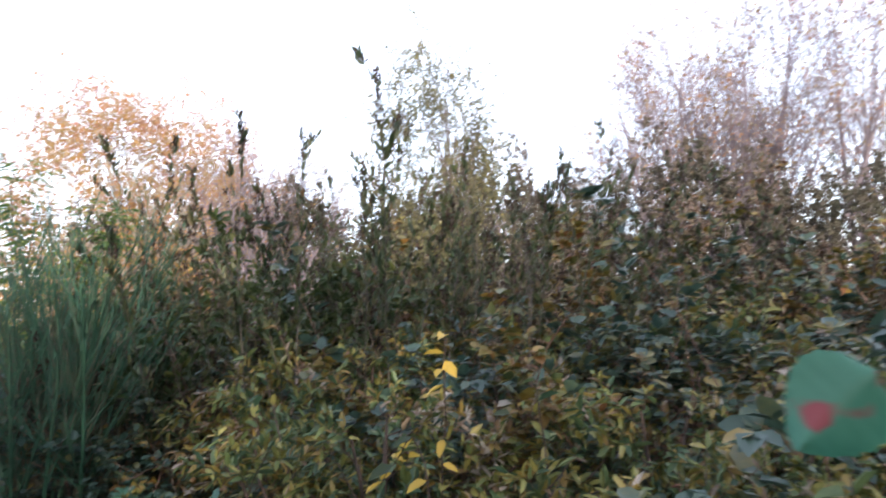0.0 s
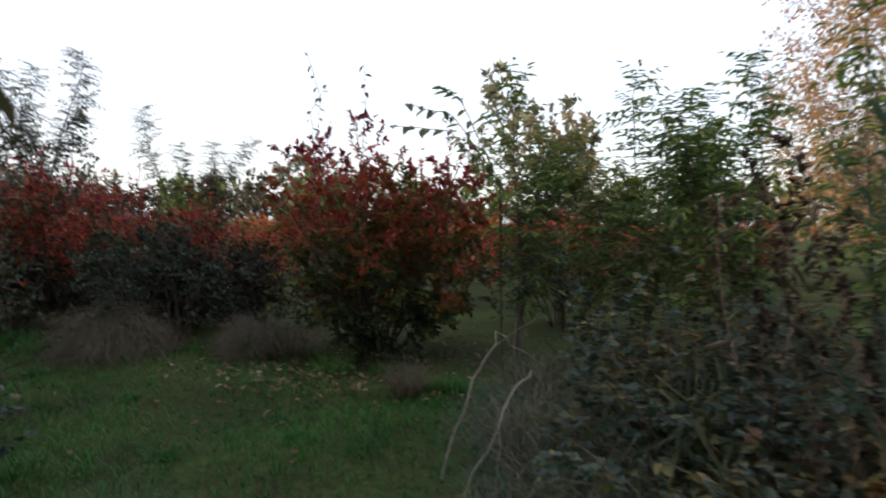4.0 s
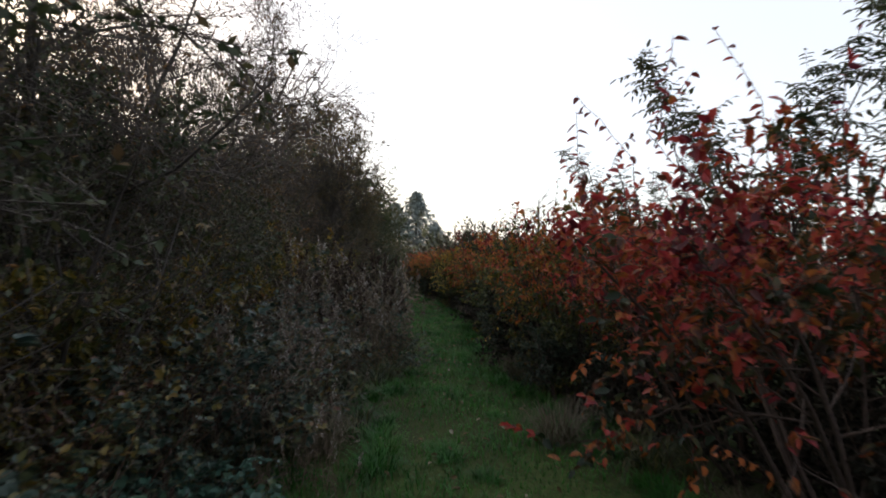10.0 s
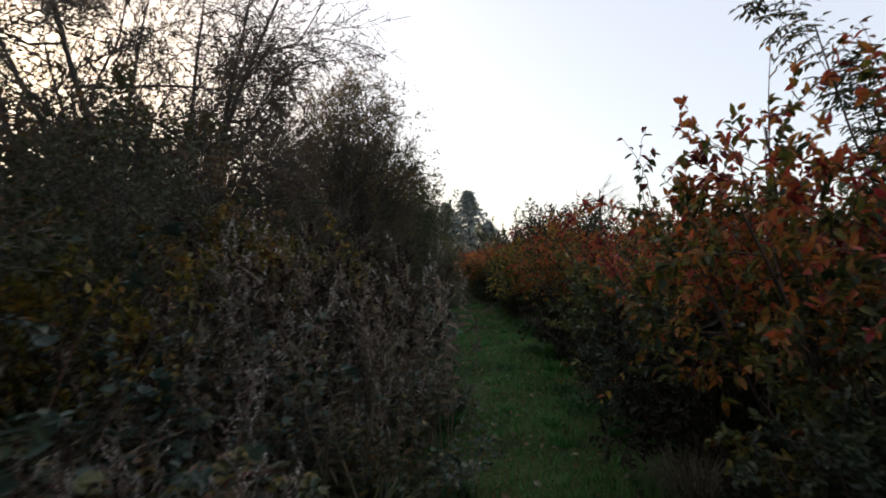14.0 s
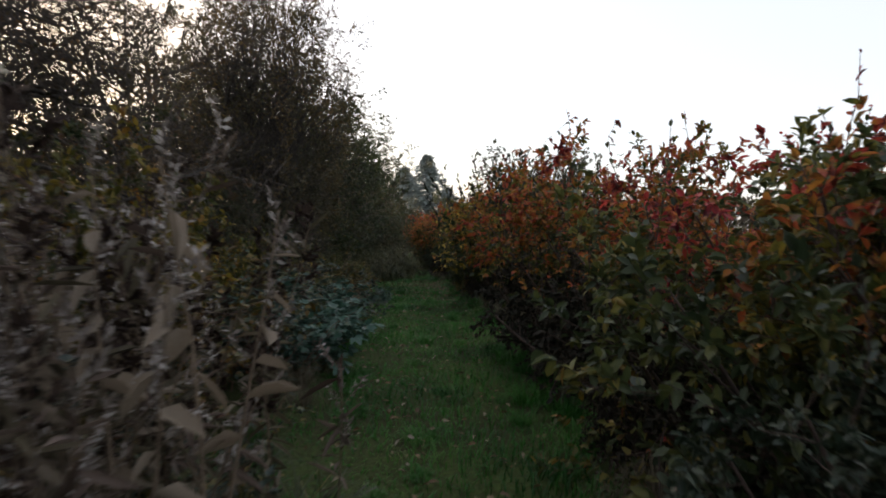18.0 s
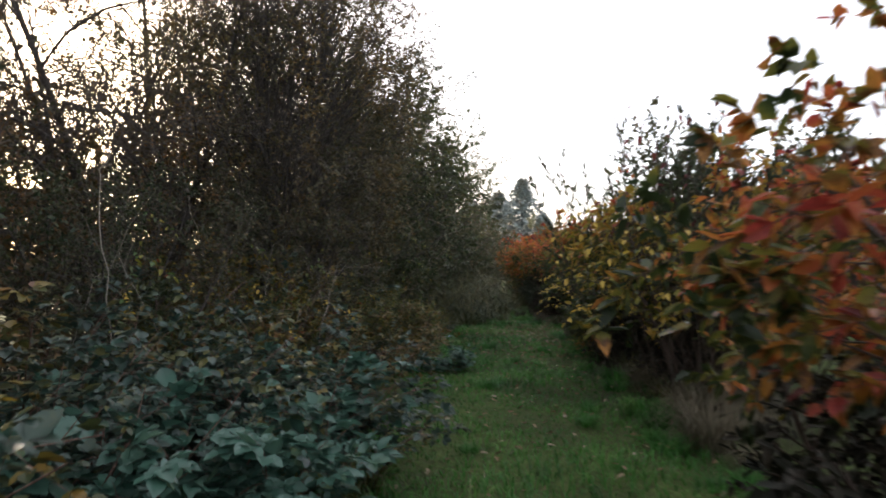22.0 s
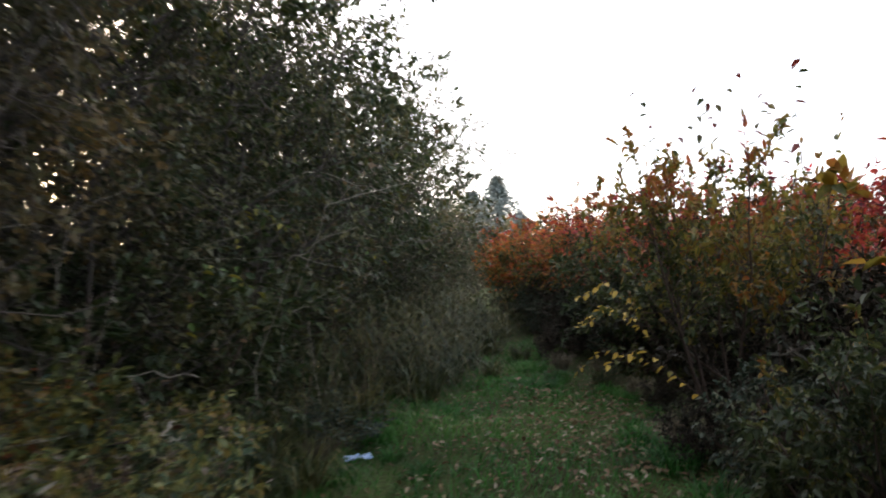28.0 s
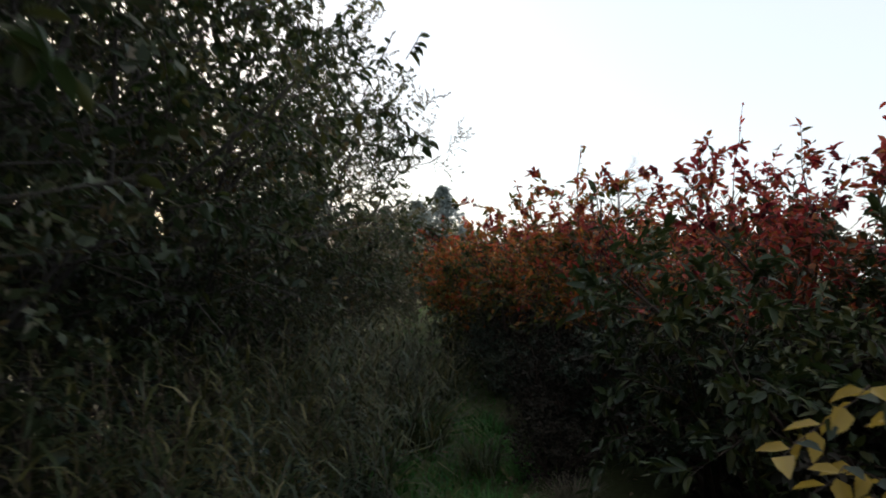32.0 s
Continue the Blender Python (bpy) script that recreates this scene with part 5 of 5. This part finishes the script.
M_CLEARYELLOW = leaf_mat("leaf_clear_yellow", [(0.0, (1.1, 0.75, 0.1)), (0.7, (1.25, 0.85, 0.16)), (1.0, (1.3, 0.55, 0.12))], 0.6, 0.3, 0, 0.1, 0.45)
YELLOWS = [M_CLEARYELLOW, M_CLEARYELLOW, M_CLEARYELLOW, M_YELLOW]
make_sprig("blueberry_branch", "low drooping branch with bright yellow-orange leaves over the path", [(8.1, 29.5, 0.05), (7.65, 29.4, 0.75), (7.3, 29.3, 0.95), (7.0, 29.2, 0.8)], 0.075, 17, YELLOWS, 1)
make_sprig("blueberry_branch", "low drooping branch with bright yellow-orange leaves over the path", [(8.1, 29.4, 0.05), (7.6, 29.25, 0.5), (7.2, 29.15, 0.6), (6.95, 29.0, 0.42)], 0.075, 15, YELLOWS, 2)
make_sprig("blueberry_branch", "low drooping branch with bright yellow-orange leaves over the path", [(8.0, 27.4, 0.05), (7.5, 27.5, 0.6), (7.2, 27.45, 0.85), (6.98, 27.4, 0.75)], 0.07, 14, YELLOWS, 3)
make_sprig("blueberry_branch", "low drooping branch with bright yellow-orange leaves over the path", [(8.0, 29.5, 0.05), (7.6, 29.4, 1.0), (7.28, 29.28, 1.22), (7.0, 29.16, 1.08)], 0.085, 26, YELLOWS, 11)
make_sprig("blueberry_branch", "low drooping branch with bright yellow-orange leaves over the path", [(8.0, 29.7, 0.05), (7.6, 29.55, 0.85), (7.3, 29.4, 1.0), (7.03, 29.3, 0.84)], 0.08, 22, YELLOWS, 12)
make_sprig("blueberry_branch", "branch with broad yellow leaves reaching from the bush", [(8.3, 23.2, 0.1), (7.7, 22.9, 0.9), (7.35, 22.7, 1.05), (7.15, 22.55, 0.85)], 0.08, 15, YELLOWS, 4)
LIMES = [M_MIXED, YELLOWS[0], leaf_mat("leaf_lime_yellow", [(0.0, (0.3, 0.32, 0.06)), (0.6, (0.6, 0.52, 0.08)), (1.0, (0.85, 0.5, 0.08))], 0.6, 0.8, 0, 0.1, 0.45, patch_scale=6)]
for k, (y, x, z) in enumerate(((22.8, 7.25, 1.75), (23.1, 7.05, 1.55), (23.4, 7.0, 1.75), (23.7, 7.05, 1.5), (23.0, 7.1, 1.3), (23.5, 7.15, 1.25), (23.2, 7.25, 2.0), (22.1, 7.45, 1.5), (22.2, 7.6, 1.75), (22.35, 7.4, 1.3), (22.5, 7.3, 1.6), (22.3, 7.8, 1.35), (22.0, 7.75, 1.6), (22.6, 7.35, 1.85), (22.4, 7.9, 1.9), (22.15, 7.95, 1.2), (21.95, 8.05, 1.75), (22.7, 7.2, 1.4), (22.5, 7.65, 1.1))):
    make_sprig("blueberry_branch", "spreading branch with broad yellow-green leaves at the bush's edge", [(8.6, 23.2, 0.1), (x + 0.8, y + 0.25, z * 0.7), (x + 0.4, y + 0.05, z + 0.1), (x, y - 0.1, z - 0.05)], 0.085, 15, LIMES, 300 + k)
make_sprig("yellow_spray", "small shoot with hanging yellow leaves in the brambles", [(3.0, 23.5, 0.0), (3.1, 23.45, 1.0), (3.2, 23.4, 1.45), (3.4, 23.35, 1.25)], 0.08, 16, YELLOWS, 5)
make_sprig("yellow_spray", "small shoot with hanging yellow leaves in the brambles", [(0.75, -1.85, 0.0), (0.72, -1.8, 0.7), (0.8, -1.75, 1.12), (0.9, -1.72, 0.98)], 0.075, 14, YELLOWS, 6)
make_sprig("yellow_spray", "small shoot with hanging yellow leaves in the brambles", [(1.0, -2.15, 0.0), (0.95, -2.1, 0.9), (0.88, -2.05, 1.4), (0.85, -2.0, 1.25)], 0.075, 12, YELLOWS, 7)
for k, (x, y, h) in enumerate(((3.9, 22.4, 1.2), (4.3, 23.1, 1.0), (3.6, 24.0, 1.35), (4.5, 23.9, 0.85), (4.1, 24.8, 1.1), (3.4, 22.0, 1.3), (4.6, 25.2, 0.8), (4.0, 25.7, 1.0), (4.4, 21.7, 0.9), (3.8, 20.8, 1.2))):
    b = 0.25 * math.sin(k * 1.9)
    make_sprig("yellow_spray", "small shoot with hanging yellow leaves in the brambles", [(x, y, 0.0), (x + 0.1 * b, y - 0.05, h * 0.7), (x + 0.12 + b * 0.5, y - 0.1, h), (x + 0.3 + b, y - 0.15, h * 0.86)], 0.055, 18, YELLOWS, 60 + k)
REDS = [leaf_mat("leaf_clear_red", [(0.0, (1.0, 0.16, 0.08)), (1.0, (1.1, 0.4, 0.08))], 0.7, 0.3, 0, 0.1, 0.45)]
make_sprig("blueberry_branch", "low branch with glowing red-orange leaves", [(8.9, 6.5, 0.05), (8.5, 6.3, 0.6), (8.2, 6.2, 0.75), (7.98, 6.1, 0.55)], 0.07, 16, REDS, 8)
make_sprig("blueberry_branch", "low branch with glowing red-orange leaves", [(8.7, 7.8, 0.05), (8.3, 7.7, 0.85), (8.05, 7.6, 1.0), (7.85, 7.5, 0.85)], 0.07, 16, REDS, 9)
make_sprig("blueberry_branch", "low branch with orange leaves near the ground", [(8.8, 13.6, 0.05), (8.3, 13.3, 0.55), (8.0, 13.2, 0.6), (7.8, 13.1, 0.4)], 0.075, 14, REDS + YELLOWS[:1], 10)
DEEP_REDS = [leaf_mat("leaf_deep_red", [(0.0, (0.3, 0.05, 0.05)), (0.5, (0.7, 0.1, 0.06)), (1.0, (0.9, 0.25, 0.07))], 0.6, 0.8, 0, 0.0, 0.45, patch_scale=9), leaf_mat("leaf_dark_red", [(0.0, (0.14, 0.04, 0.04)), (1.0, (0.4, 0.08, 0.06))], 0.6, 0.8, 0, 0.1, 0.4, patch_scale=9)]
for k, (x, y, z, h) in enumerate(((7.55, 6.2, 1.7, 0.6), (7.75, 6.45, 1.85, 0.6), (7.9, 6.05, 1.9, 0.7), (8.1, 6.5, 2.0, 0.6), (7.7, 6.8, 1.7, 0.5), (8.3, 6.2, 2.1, 0.6), (8.0, 7.0, 1.9, 0.5), (8.0, 5.8, 1.5, 0.5), (9.2, 9.4, 2.0, 0.6), (8.9, 11.2, 2.1, 0.6))):
    b = 0.14 * math.sin(k * 1.7)
    make_sprig("blueberry_shoot", "arching blueberry shoot with dark red leaves above the path", [(x + 0.9, y + 0.2, 0.1), (x + 0.45, y + 0.12, z * 0.62), (x + 0.15, y, z), (x - 0.02 + b, y - 0.04, z + h * 0.5), (x - 0.05 - b, y - 0.1, z + h)], 0.06, 24, DEEP_REDS, 230 + k, "shoot")
DARKS = [M_DARKLEAF, M_DARKLEAF, DEEP_REDS[1]]
for k, (x, y, z, h) in enumerate(((8.15, 12.75, 2.0, 0.6), (8.05, 12.6, 2.0, 0.5), (8.3, 12.35, 1.95, 0.4), (8.15, 12.6, 2.05, 0.35), (8.5, 12.2, 2.0, 0.45), (8.3, 17.9, 2.1, 0.5), (8.7, 17.4, 2.1, 0.4), (7.5, 28.3, 2.0, 0.8), (7.9, 28.6, 2.0, 0.7), (8.3, 28.2, 2.0, 0.6), (7.85, 27.9, 1.9, 0.8), (8.1, 28.5, 2.0, 0.9), (8.4, 27.8, 2.0, 0.8), (8.6, 28.6, 2.0, 0.8), (7.55, 22.5, 1.9, 0.6), (7.75, 22.75, 2.0, 0.7), (7.95, 22.4, 2.0, 0.8), (8.1, 22.7, 2.1, 0.8), (8.25, 22.3, 2.0, 0.8), (7.85, 22.55, 2.2, 0.8), (8.4, 22.6, 2.1, 0.9), (8.05, 22.25, 2.2, 0.7), (8.5, 1.7, 2.4, 0.9), (8.9, 1.9, 2.4, 0.7), (8.6, 1.2, 2.4, 0.8))):
    b = 0.12 * math.sin(k * 2.1)
    make_sprig("tall_shoot", "slender upright shoot with single dark leaves above the bush", [(x + 0.5, y + 0.2, 0.3), (x + 0.2, y + 0.1, z - 0.5), (x, y, z), (x - 0.05 + b, y - 0.03, z + h * 0.5), (x + 0.04 - b, y + b, z + h)], 0.08, 12, DARKS, 20 + k, "shoot", 0.005)

GREENS = [M_FRESH, M_DARKLEAF]
for k, (y, z) in enumerate(((0.42, 2.5), (0.15, 2.65), (0.6, 2.35))):
    make_sprig("sapling_branch", "long arching branch with narrow green leaves reaching over the grass", [(8.4, -0.35, 0.0), (8.3, -0.3, 1.9), (7.9, 0.02 + y * 0.2, z), (7.3 + 0.1 * k, y, z)], 0.12, 18, GREENS, 130 + k, radius=0.008)
for x, y, h in ((3.9, 24.2, 1.9), (4.2, 25.0, 1.6), (4.5, 26.6, 1.5), (4.1, 28.0, 2.0), (3.9, 20.4, 1.5), (4.6, 29.2, 1.7), (3.4, 22.8, 1.7), (3.0, 21.8, 1.9), (3.6, 25.6, 2.1), (4.0, 23.4, 1.4), (4.4, 27.4, 1.9), (3.3, 24.6, 2.2)):
    make_sprig("yellowing_shoot", "leafy shoot with yellow-green leaves leaning out of the thicket", [(x, y, 0.0), (x + 0.05, y - 0.05, h * 0.6), (x + 0.25, y - 0.1, h), (x + 0.6, y - 0.2, h * 0.88)], 0.06, 24, [M_FRESH, M_MIXED, LIMES[2]], int(x * 100 + y * 7))

for k, (x, y, z) in enumerate(((2.05, -0.36, 1.7), (2.35, -0.28, 1.6), (2.65, -0.25, 1.75), (2.95, -0.15, 1.65), (2.25, -0.1, 1.85), (2.75, 0.0, 1.5), (3.1, 0.05, 1.75), (2.5, -0.15, 1.45))):
    make_sprig("hanging_branch", "thin drooping branch with dark pointed leaves over the path", [(x * 0.4 + 1.4, 0.9, 0.0), (x * 0.5 + 1.15, 0.7, 2.1), (x, y + 0.45, 2.85 - 0.06 * k), (x + 0.04, y + 0.1, 2.35), (x - 0.03, y, z)], 0.085, 30, [M_DARKLEAF], 330 + k, radius=0.006)

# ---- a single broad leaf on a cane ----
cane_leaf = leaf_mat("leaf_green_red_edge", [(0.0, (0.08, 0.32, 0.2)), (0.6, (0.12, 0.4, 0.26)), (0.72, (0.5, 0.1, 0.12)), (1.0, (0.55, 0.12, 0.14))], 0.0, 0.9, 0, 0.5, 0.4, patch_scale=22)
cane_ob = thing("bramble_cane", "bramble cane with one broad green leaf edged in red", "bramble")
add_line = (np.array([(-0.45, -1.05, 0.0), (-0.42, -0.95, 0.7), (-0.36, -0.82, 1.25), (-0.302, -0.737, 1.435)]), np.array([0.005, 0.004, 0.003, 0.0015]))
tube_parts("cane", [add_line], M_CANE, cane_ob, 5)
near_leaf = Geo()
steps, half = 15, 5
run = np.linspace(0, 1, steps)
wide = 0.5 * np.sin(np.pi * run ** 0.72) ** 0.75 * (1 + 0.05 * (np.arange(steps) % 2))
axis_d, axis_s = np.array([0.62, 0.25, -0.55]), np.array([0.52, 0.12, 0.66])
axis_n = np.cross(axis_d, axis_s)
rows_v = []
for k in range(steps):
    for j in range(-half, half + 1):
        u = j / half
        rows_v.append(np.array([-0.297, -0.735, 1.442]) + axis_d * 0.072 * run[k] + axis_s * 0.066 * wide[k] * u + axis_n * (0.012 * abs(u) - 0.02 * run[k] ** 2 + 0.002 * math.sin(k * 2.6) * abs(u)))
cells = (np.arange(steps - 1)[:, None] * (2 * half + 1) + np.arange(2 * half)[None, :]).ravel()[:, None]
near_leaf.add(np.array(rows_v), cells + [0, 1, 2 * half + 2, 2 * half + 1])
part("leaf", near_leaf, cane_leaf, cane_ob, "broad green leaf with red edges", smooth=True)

# ---- bare sticks ----
def make_stick(label, points, radius, seed, side=4, mat=M_PALETWIG):
    rng = np.random.default_rng(seed)
    ob = thing("bare_branch", label, "branch")
    ob.location = points[0]
    pts = np.array(points, float) - np.array(points[0], float)
    k = np.linspace(0, len(pts) - 1, 4 * len(pts))
    fine = np.stack([np.interp(k, np.arange(len(pts)), pts[:, c]) for c in range(3)], 1)
    fine[1:-1] += rng.normal(0, 0.012, fine[1:-1].shape)
    line = (fine, np.linspace(radius, radius * 0.3, len(fine)))
    tube_parts("stem", [line], mat, ob, 5)
    tube_parts("twig", branch_off(rng, line, side, 0.3, 40, 0.3, 4, 0.12, 0.02), mat, ob, 4)


make_stick("thin pale bare stem leaning in front of the thicket", [(2.75, 23.9, 0), (2.6, 23.9, 1.2), (2.3, 23.9, 2.3), (2.0, 23.9, 3.0)], 0.013, 1, 2)
make_stick("pale bare branch reaching out of the willow", [(3.2, 28.3, 0.0), (3.6, 28.4, 1.7), (4.6, 28.7, 2.35), (5.3, 28.7, 2.1)], 0.008, 2)
make_stick("pale bare branch reaching out of the willow", [(3.3, 27.4, 0.0), (3.7, 27.3, 1.1), (4.4, 27.15, 1.6), (5.0, 27.1, 1.75)], 0.007, 3)
make_stick("pale bare branch lying over the brambles", [(3.6, 26.4, 0.0), (4.0, 26.3, 0.7), (4.6, 26.0, 1.0), (5.1, 25.8, 1.0)], 0.006, 4)
make_stick("dead grey branch lying in the tall grass", [(7.4, -0.9, 0.0), (6.6, -0.7, 0.45), (5.8, -0.6, 0.55), (5.2, -0.4, 0.15)], 0.012, 5)
make_stick("dead grey stem bent over the grass", [(5.7, -0.2, 0.0), (5.75, -0.35, 0.5), (5.9, -0.5, 0.85), (6.2, -0.7, 0.6)], 0.009, 6, 2)

for x, y, h in ((0.95, -2.9, 2.9), (1.05, -3.1, 3.3), (1.3, -3.0, 3.4), (1.5, -3.4, 3.1), (3.0, -3.3, 2.7)):
    make_stick("thin dark dry stalk standing above the weeds", [(x, y, 0), (x + 0.02, y, h * 0.4), (x - 0.04, y + 0.05, h * 0.75), (x + 0.03, y, h)], 0.0035, int(h * 100), 5, M_TWIG)

rng0 = np.random.default_rng(63)
for k in range(22):
    x, y = rng0.uniform(3.0, 4.7), 20.5 + 8.5 * k / 22
    h, a = rng0.uniform(0.9, 2.3), rng0.uniform(-0.6, 0.9)
    make_stick("thin pale dead twig tangled in the thicket", [(x, y, 0), (x + a * 0.3, y - 0.1, h * 0.5), (x + a * 0.8, y + rng0.normal(0, 0.2), h * 0.9), (x + a * 1.5, y + rng0.normal(0, 0.3), h)], 0.005, 400 + k, 5)

# ---- litter ----
wrapper = thing("plastic_wrapper", "crumpled pale blue plastic wrapper lying on the ground", "litter")
rngn = np.random.default_rng(2)
n = 9
gx2, gy2 = np.meshgrid(np.linspace(-0.13, 0.13, n), np.linspace(-0.06, 0.06, n))
gz2 = 0.035 + rngn.uniform(-0.02, 0.025, gx2.shape)
g = Geo()
idx = (np.arange(n - 1)[:, None] * n + np.arange(n - 1)[None, :]).ravel()[:, None]
g.add(np.stack((gx2 + rngn.normal(0, 0.006, gx2.shape), gy2 + rngn.normal(0, 0.006, gx2.shape), gz2), -1).reshape(-1, 3), idx + [0, 1, n + 1, n])
m_wrap, nt, nodes, links, bsdf = base_mat("blue_plastic")
noise_tex = nodes.new("ShaderNodeTexNoise")
noise_tex.inputs["Scale"].default_value = 18
cr = ramp(nodes, [(0.4, (0.55, 0.62, 0.72)), (0.56, (0.18, 0.34, 0.66))])
links.new(noise_tex.outputs["Fac"], cr.inputs[0])
links.new(cr.outputs[0], bsdf.inputs["Base Color"])
bsdf.inputs["Roughness"].default_value = 0.25
part("film", g, m_wrap, wrapper, "pale blue printed plastic film")
wrapper.matrix_basis = pose(5.2, 27.85, 0.0, 0, 0, 25) @ Matrix.Scale(0.75, 4)

# dark filler below the row and along its edge, standing in for shade
low = make_bush(183, 0.85, 0.7, M_UNDERSHADE, "near-black low weeds and twigs put in as shade under the blueberry row", 10, 0.042, 7, 0, name="shade_undergrowth", low=0.1)
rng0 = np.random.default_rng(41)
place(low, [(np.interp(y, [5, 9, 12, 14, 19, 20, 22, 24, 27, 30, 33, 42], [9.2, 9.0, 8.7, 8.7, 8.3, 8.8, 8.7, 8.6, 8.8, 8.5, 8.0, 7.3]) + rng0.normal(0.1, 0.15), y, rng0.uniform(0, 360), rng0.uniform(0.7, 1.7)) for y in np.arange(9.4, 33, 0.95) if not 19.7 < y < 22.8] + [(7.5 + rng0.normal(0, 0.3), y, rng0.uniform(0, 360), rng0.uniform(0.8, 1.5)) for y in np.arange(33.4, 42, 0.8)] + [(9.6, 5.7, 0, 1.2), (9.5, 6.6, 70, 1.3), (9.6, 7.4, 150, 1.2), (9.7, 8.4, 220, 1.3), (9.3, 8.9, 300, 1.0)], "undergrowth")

# ---- arching broad-bladed grass on the bank ----
broad = make_tuft(184, 0.8, 0.6, 130, M_REED, "tussock of broad arching grey-green grass blades", 0.016, "grass_tussock", 1.1)
place(broad, [(5.5, 8.9, 0, 1.0), (5.2, 8.0, 60, 1.0), (5.8, 10.2, 120, 0.8), (5.4, 11.8, 200, 0.9), (5.9, 12.3, 300, 0.7), (5.3, 13.2, 20, 0.9), (5.6, 14.6, 100, 0.8), (5.5, 9.6, 10, 1.0), (5.3, 10.1, 90, 1.1), (5.5, 11.0, 170, 1.0), (4.9, 10.9, 250, 1.2), (5.1, 9.1, 330, 1.1), (5.0, 28.9, 10, 0.8), (5.1, 30.0, 100, 0.9), (5.2, 31.2, 180, 0.9), (5.3, 32.6, 260, 0.9), (5.0, 27.2, 300, 0.6), (4.9, -1.2, 30, 0.8), (6.8, -1.2, 80, 0.8), (5.5, -1.25, 10, 1.1), (6.2, -1.5, 70, 1.2), (7.1, -1.7, 130, 1.1), (5.0, -1.7, 190, 1.2), (4.4, -1.5, 250, 1.0), (7.8, -1.2, 310, 1.0), (5.8, -1.9, 20, 1.4), (6.7, -2.2, 140, 1.4)], "broad grass tussocks")

# ---- longer grass in clumps over the path ----
clump = make_tuft(185, 0.26, 0.42, 150, M_GRASS, "clump of longer green grass on the path", 0.0075, "grass_clump", 0.9)
rng0 = np.random.default_rng(55)
spots = []
for y in np.arange(-0.6, 34, 0.42):
    a, b = path_sides(y)
    for u in (rng0.normal(0.04, 0.05), rng0.normal(0.95, 0.06), rng0.uniform(0.1, 0.9)):
        spots.append((a + (b - a) * u, y + rng0.uniform(-0.2, 0.2), rng0.uniform(0, 360), rng0.uniform(0.45, 1.0) * (0.75 if 0.15 < u < 0.85 else 1.15)))
place(clump, spots, "grass clumps")

# ---- ragged edges of the path ----
rng0 = np.random.default_rng(91)
edge_broad, edge_dry, edge_bramble, edge_dark = [], [], [], []
for y in np.arange(4.6, 34, 0.55):
    a, b = path_sides(y)
    spot = (a - 0.15 + rng0.normal(0, 0.16), y + rng0.uniform(-0.2, 0.2), rng0.uniform(0, 360), rng0.uniform(0.35, 0.75))
    (edge_broad, edge_broad, edge_dry, edge_bramble)[rng0.integers(0, 4)].append(spot)
    spot = (b + 0.25 + rng0.normal(0, 0.12), y + rng0.uniform(-0.2, 0.2), rng0.uniform(0, 360), rng0.uniform(0.35, 0.7))
    (edge_broad, edge_dry, edge_dark, edge_dark)[rng0.integers(0, 2 if y < 9 or 19.5 < y < 23 else 4)].append(spot)
place(broad, edge_broad + [(5.4, 29.8, 0, 0.8), (5.55, 30.7, 60, 0.9), (5.7, 31.8, 130, 0.9), (6.0, 33.0, 200, 1.0), (5.8, 34.2, 280, 1.0), (6.2, 35.2, 20, 1.0), (6.1, 31.2, 90, 0.5), (6.5, 32.4, 150, 0.55), (6.3, 36.5, 10, 1.1)], "edge tussocks", False)
place(reed, [(5.25, 30.2, 10, 0.75), (5.35, 31.4, 100, 0.8), (5.5, 32.6, 190, 0.85), (5.6, 33.9, 270, 0.9), (5.7, 35.4, 40, 0.95)], "reeds", False)
place(tuft, edge_dry, "edge tussocks", False)
place(br_g, edge_bramble, "edge brambles", False)
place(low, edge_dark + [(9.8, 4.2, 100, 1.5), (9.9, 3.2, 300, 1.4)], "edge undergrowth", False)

# ---- long soft grass around the first steps ----
soft_grass = make_tuft(186, 0.62, 0.8, 330, M_BROOM, "clump of long feathery dark-green grass", 0.0045, "grass_clump", 0.9)
place(soft_grass, [(4.0, -1.2, 0, 0.9), (4.8, -0.9, 60, 0.95), (5.5, -0.7, 120, 0.9), (6.2, -0.6, 180, 0.9), (6.9, -0.6, 240, 0.85), (5.1, -1.3, 300, 1.1), (6.0, -1.1, 20, 1.1), (7.4, -0.9, 90, 1.0), (1.3, -1.55, 0, 1.0), (1.9, -1.4, 50, 0.9), (2.6, -1.45, 100, 1.0), (1.6, -0.2, 150, 0.9), (2.3, 0.0, 200, 1.0), (0.9, -0.1, 250, 0.9), (3.2, -1.2, 300, 0.8), (3.3, 0.35, 20, 0.9), (1.2, 0.4, 70, 1.0), (2.0, -1.85, 120, 1.1), (0.8, -1.6, 170, 1.0), (4.3, -0.7, 220, 0.7), (2.8, 0.6, 270, 0.9), (0.3, 0.2, 320, 0.9), (1.9, 0.6, 10, 1.0), (1.5, -0.95, 40, 0.75), (2.1, -0.8, 90, 0.75), (2.8, -0.75, 140, 0.7), (3.5, -0.35, 190, 0.65), (1.1, -1.1, 240, 0.8), (3.9, 0.7, 20, 0.8), (4.6, 1.1, 80, 0.7), (2.4, -1.1, 130, 0.85), (1.7, -1.25, 10, 0.9), (2.6, -0.2, 40, 1.4), (2.2, -0.1, 130, 1.35), (3.3, 0.0, 220, 1.3), (1.8, -0.25, 310, 1.2)], "soft grass")
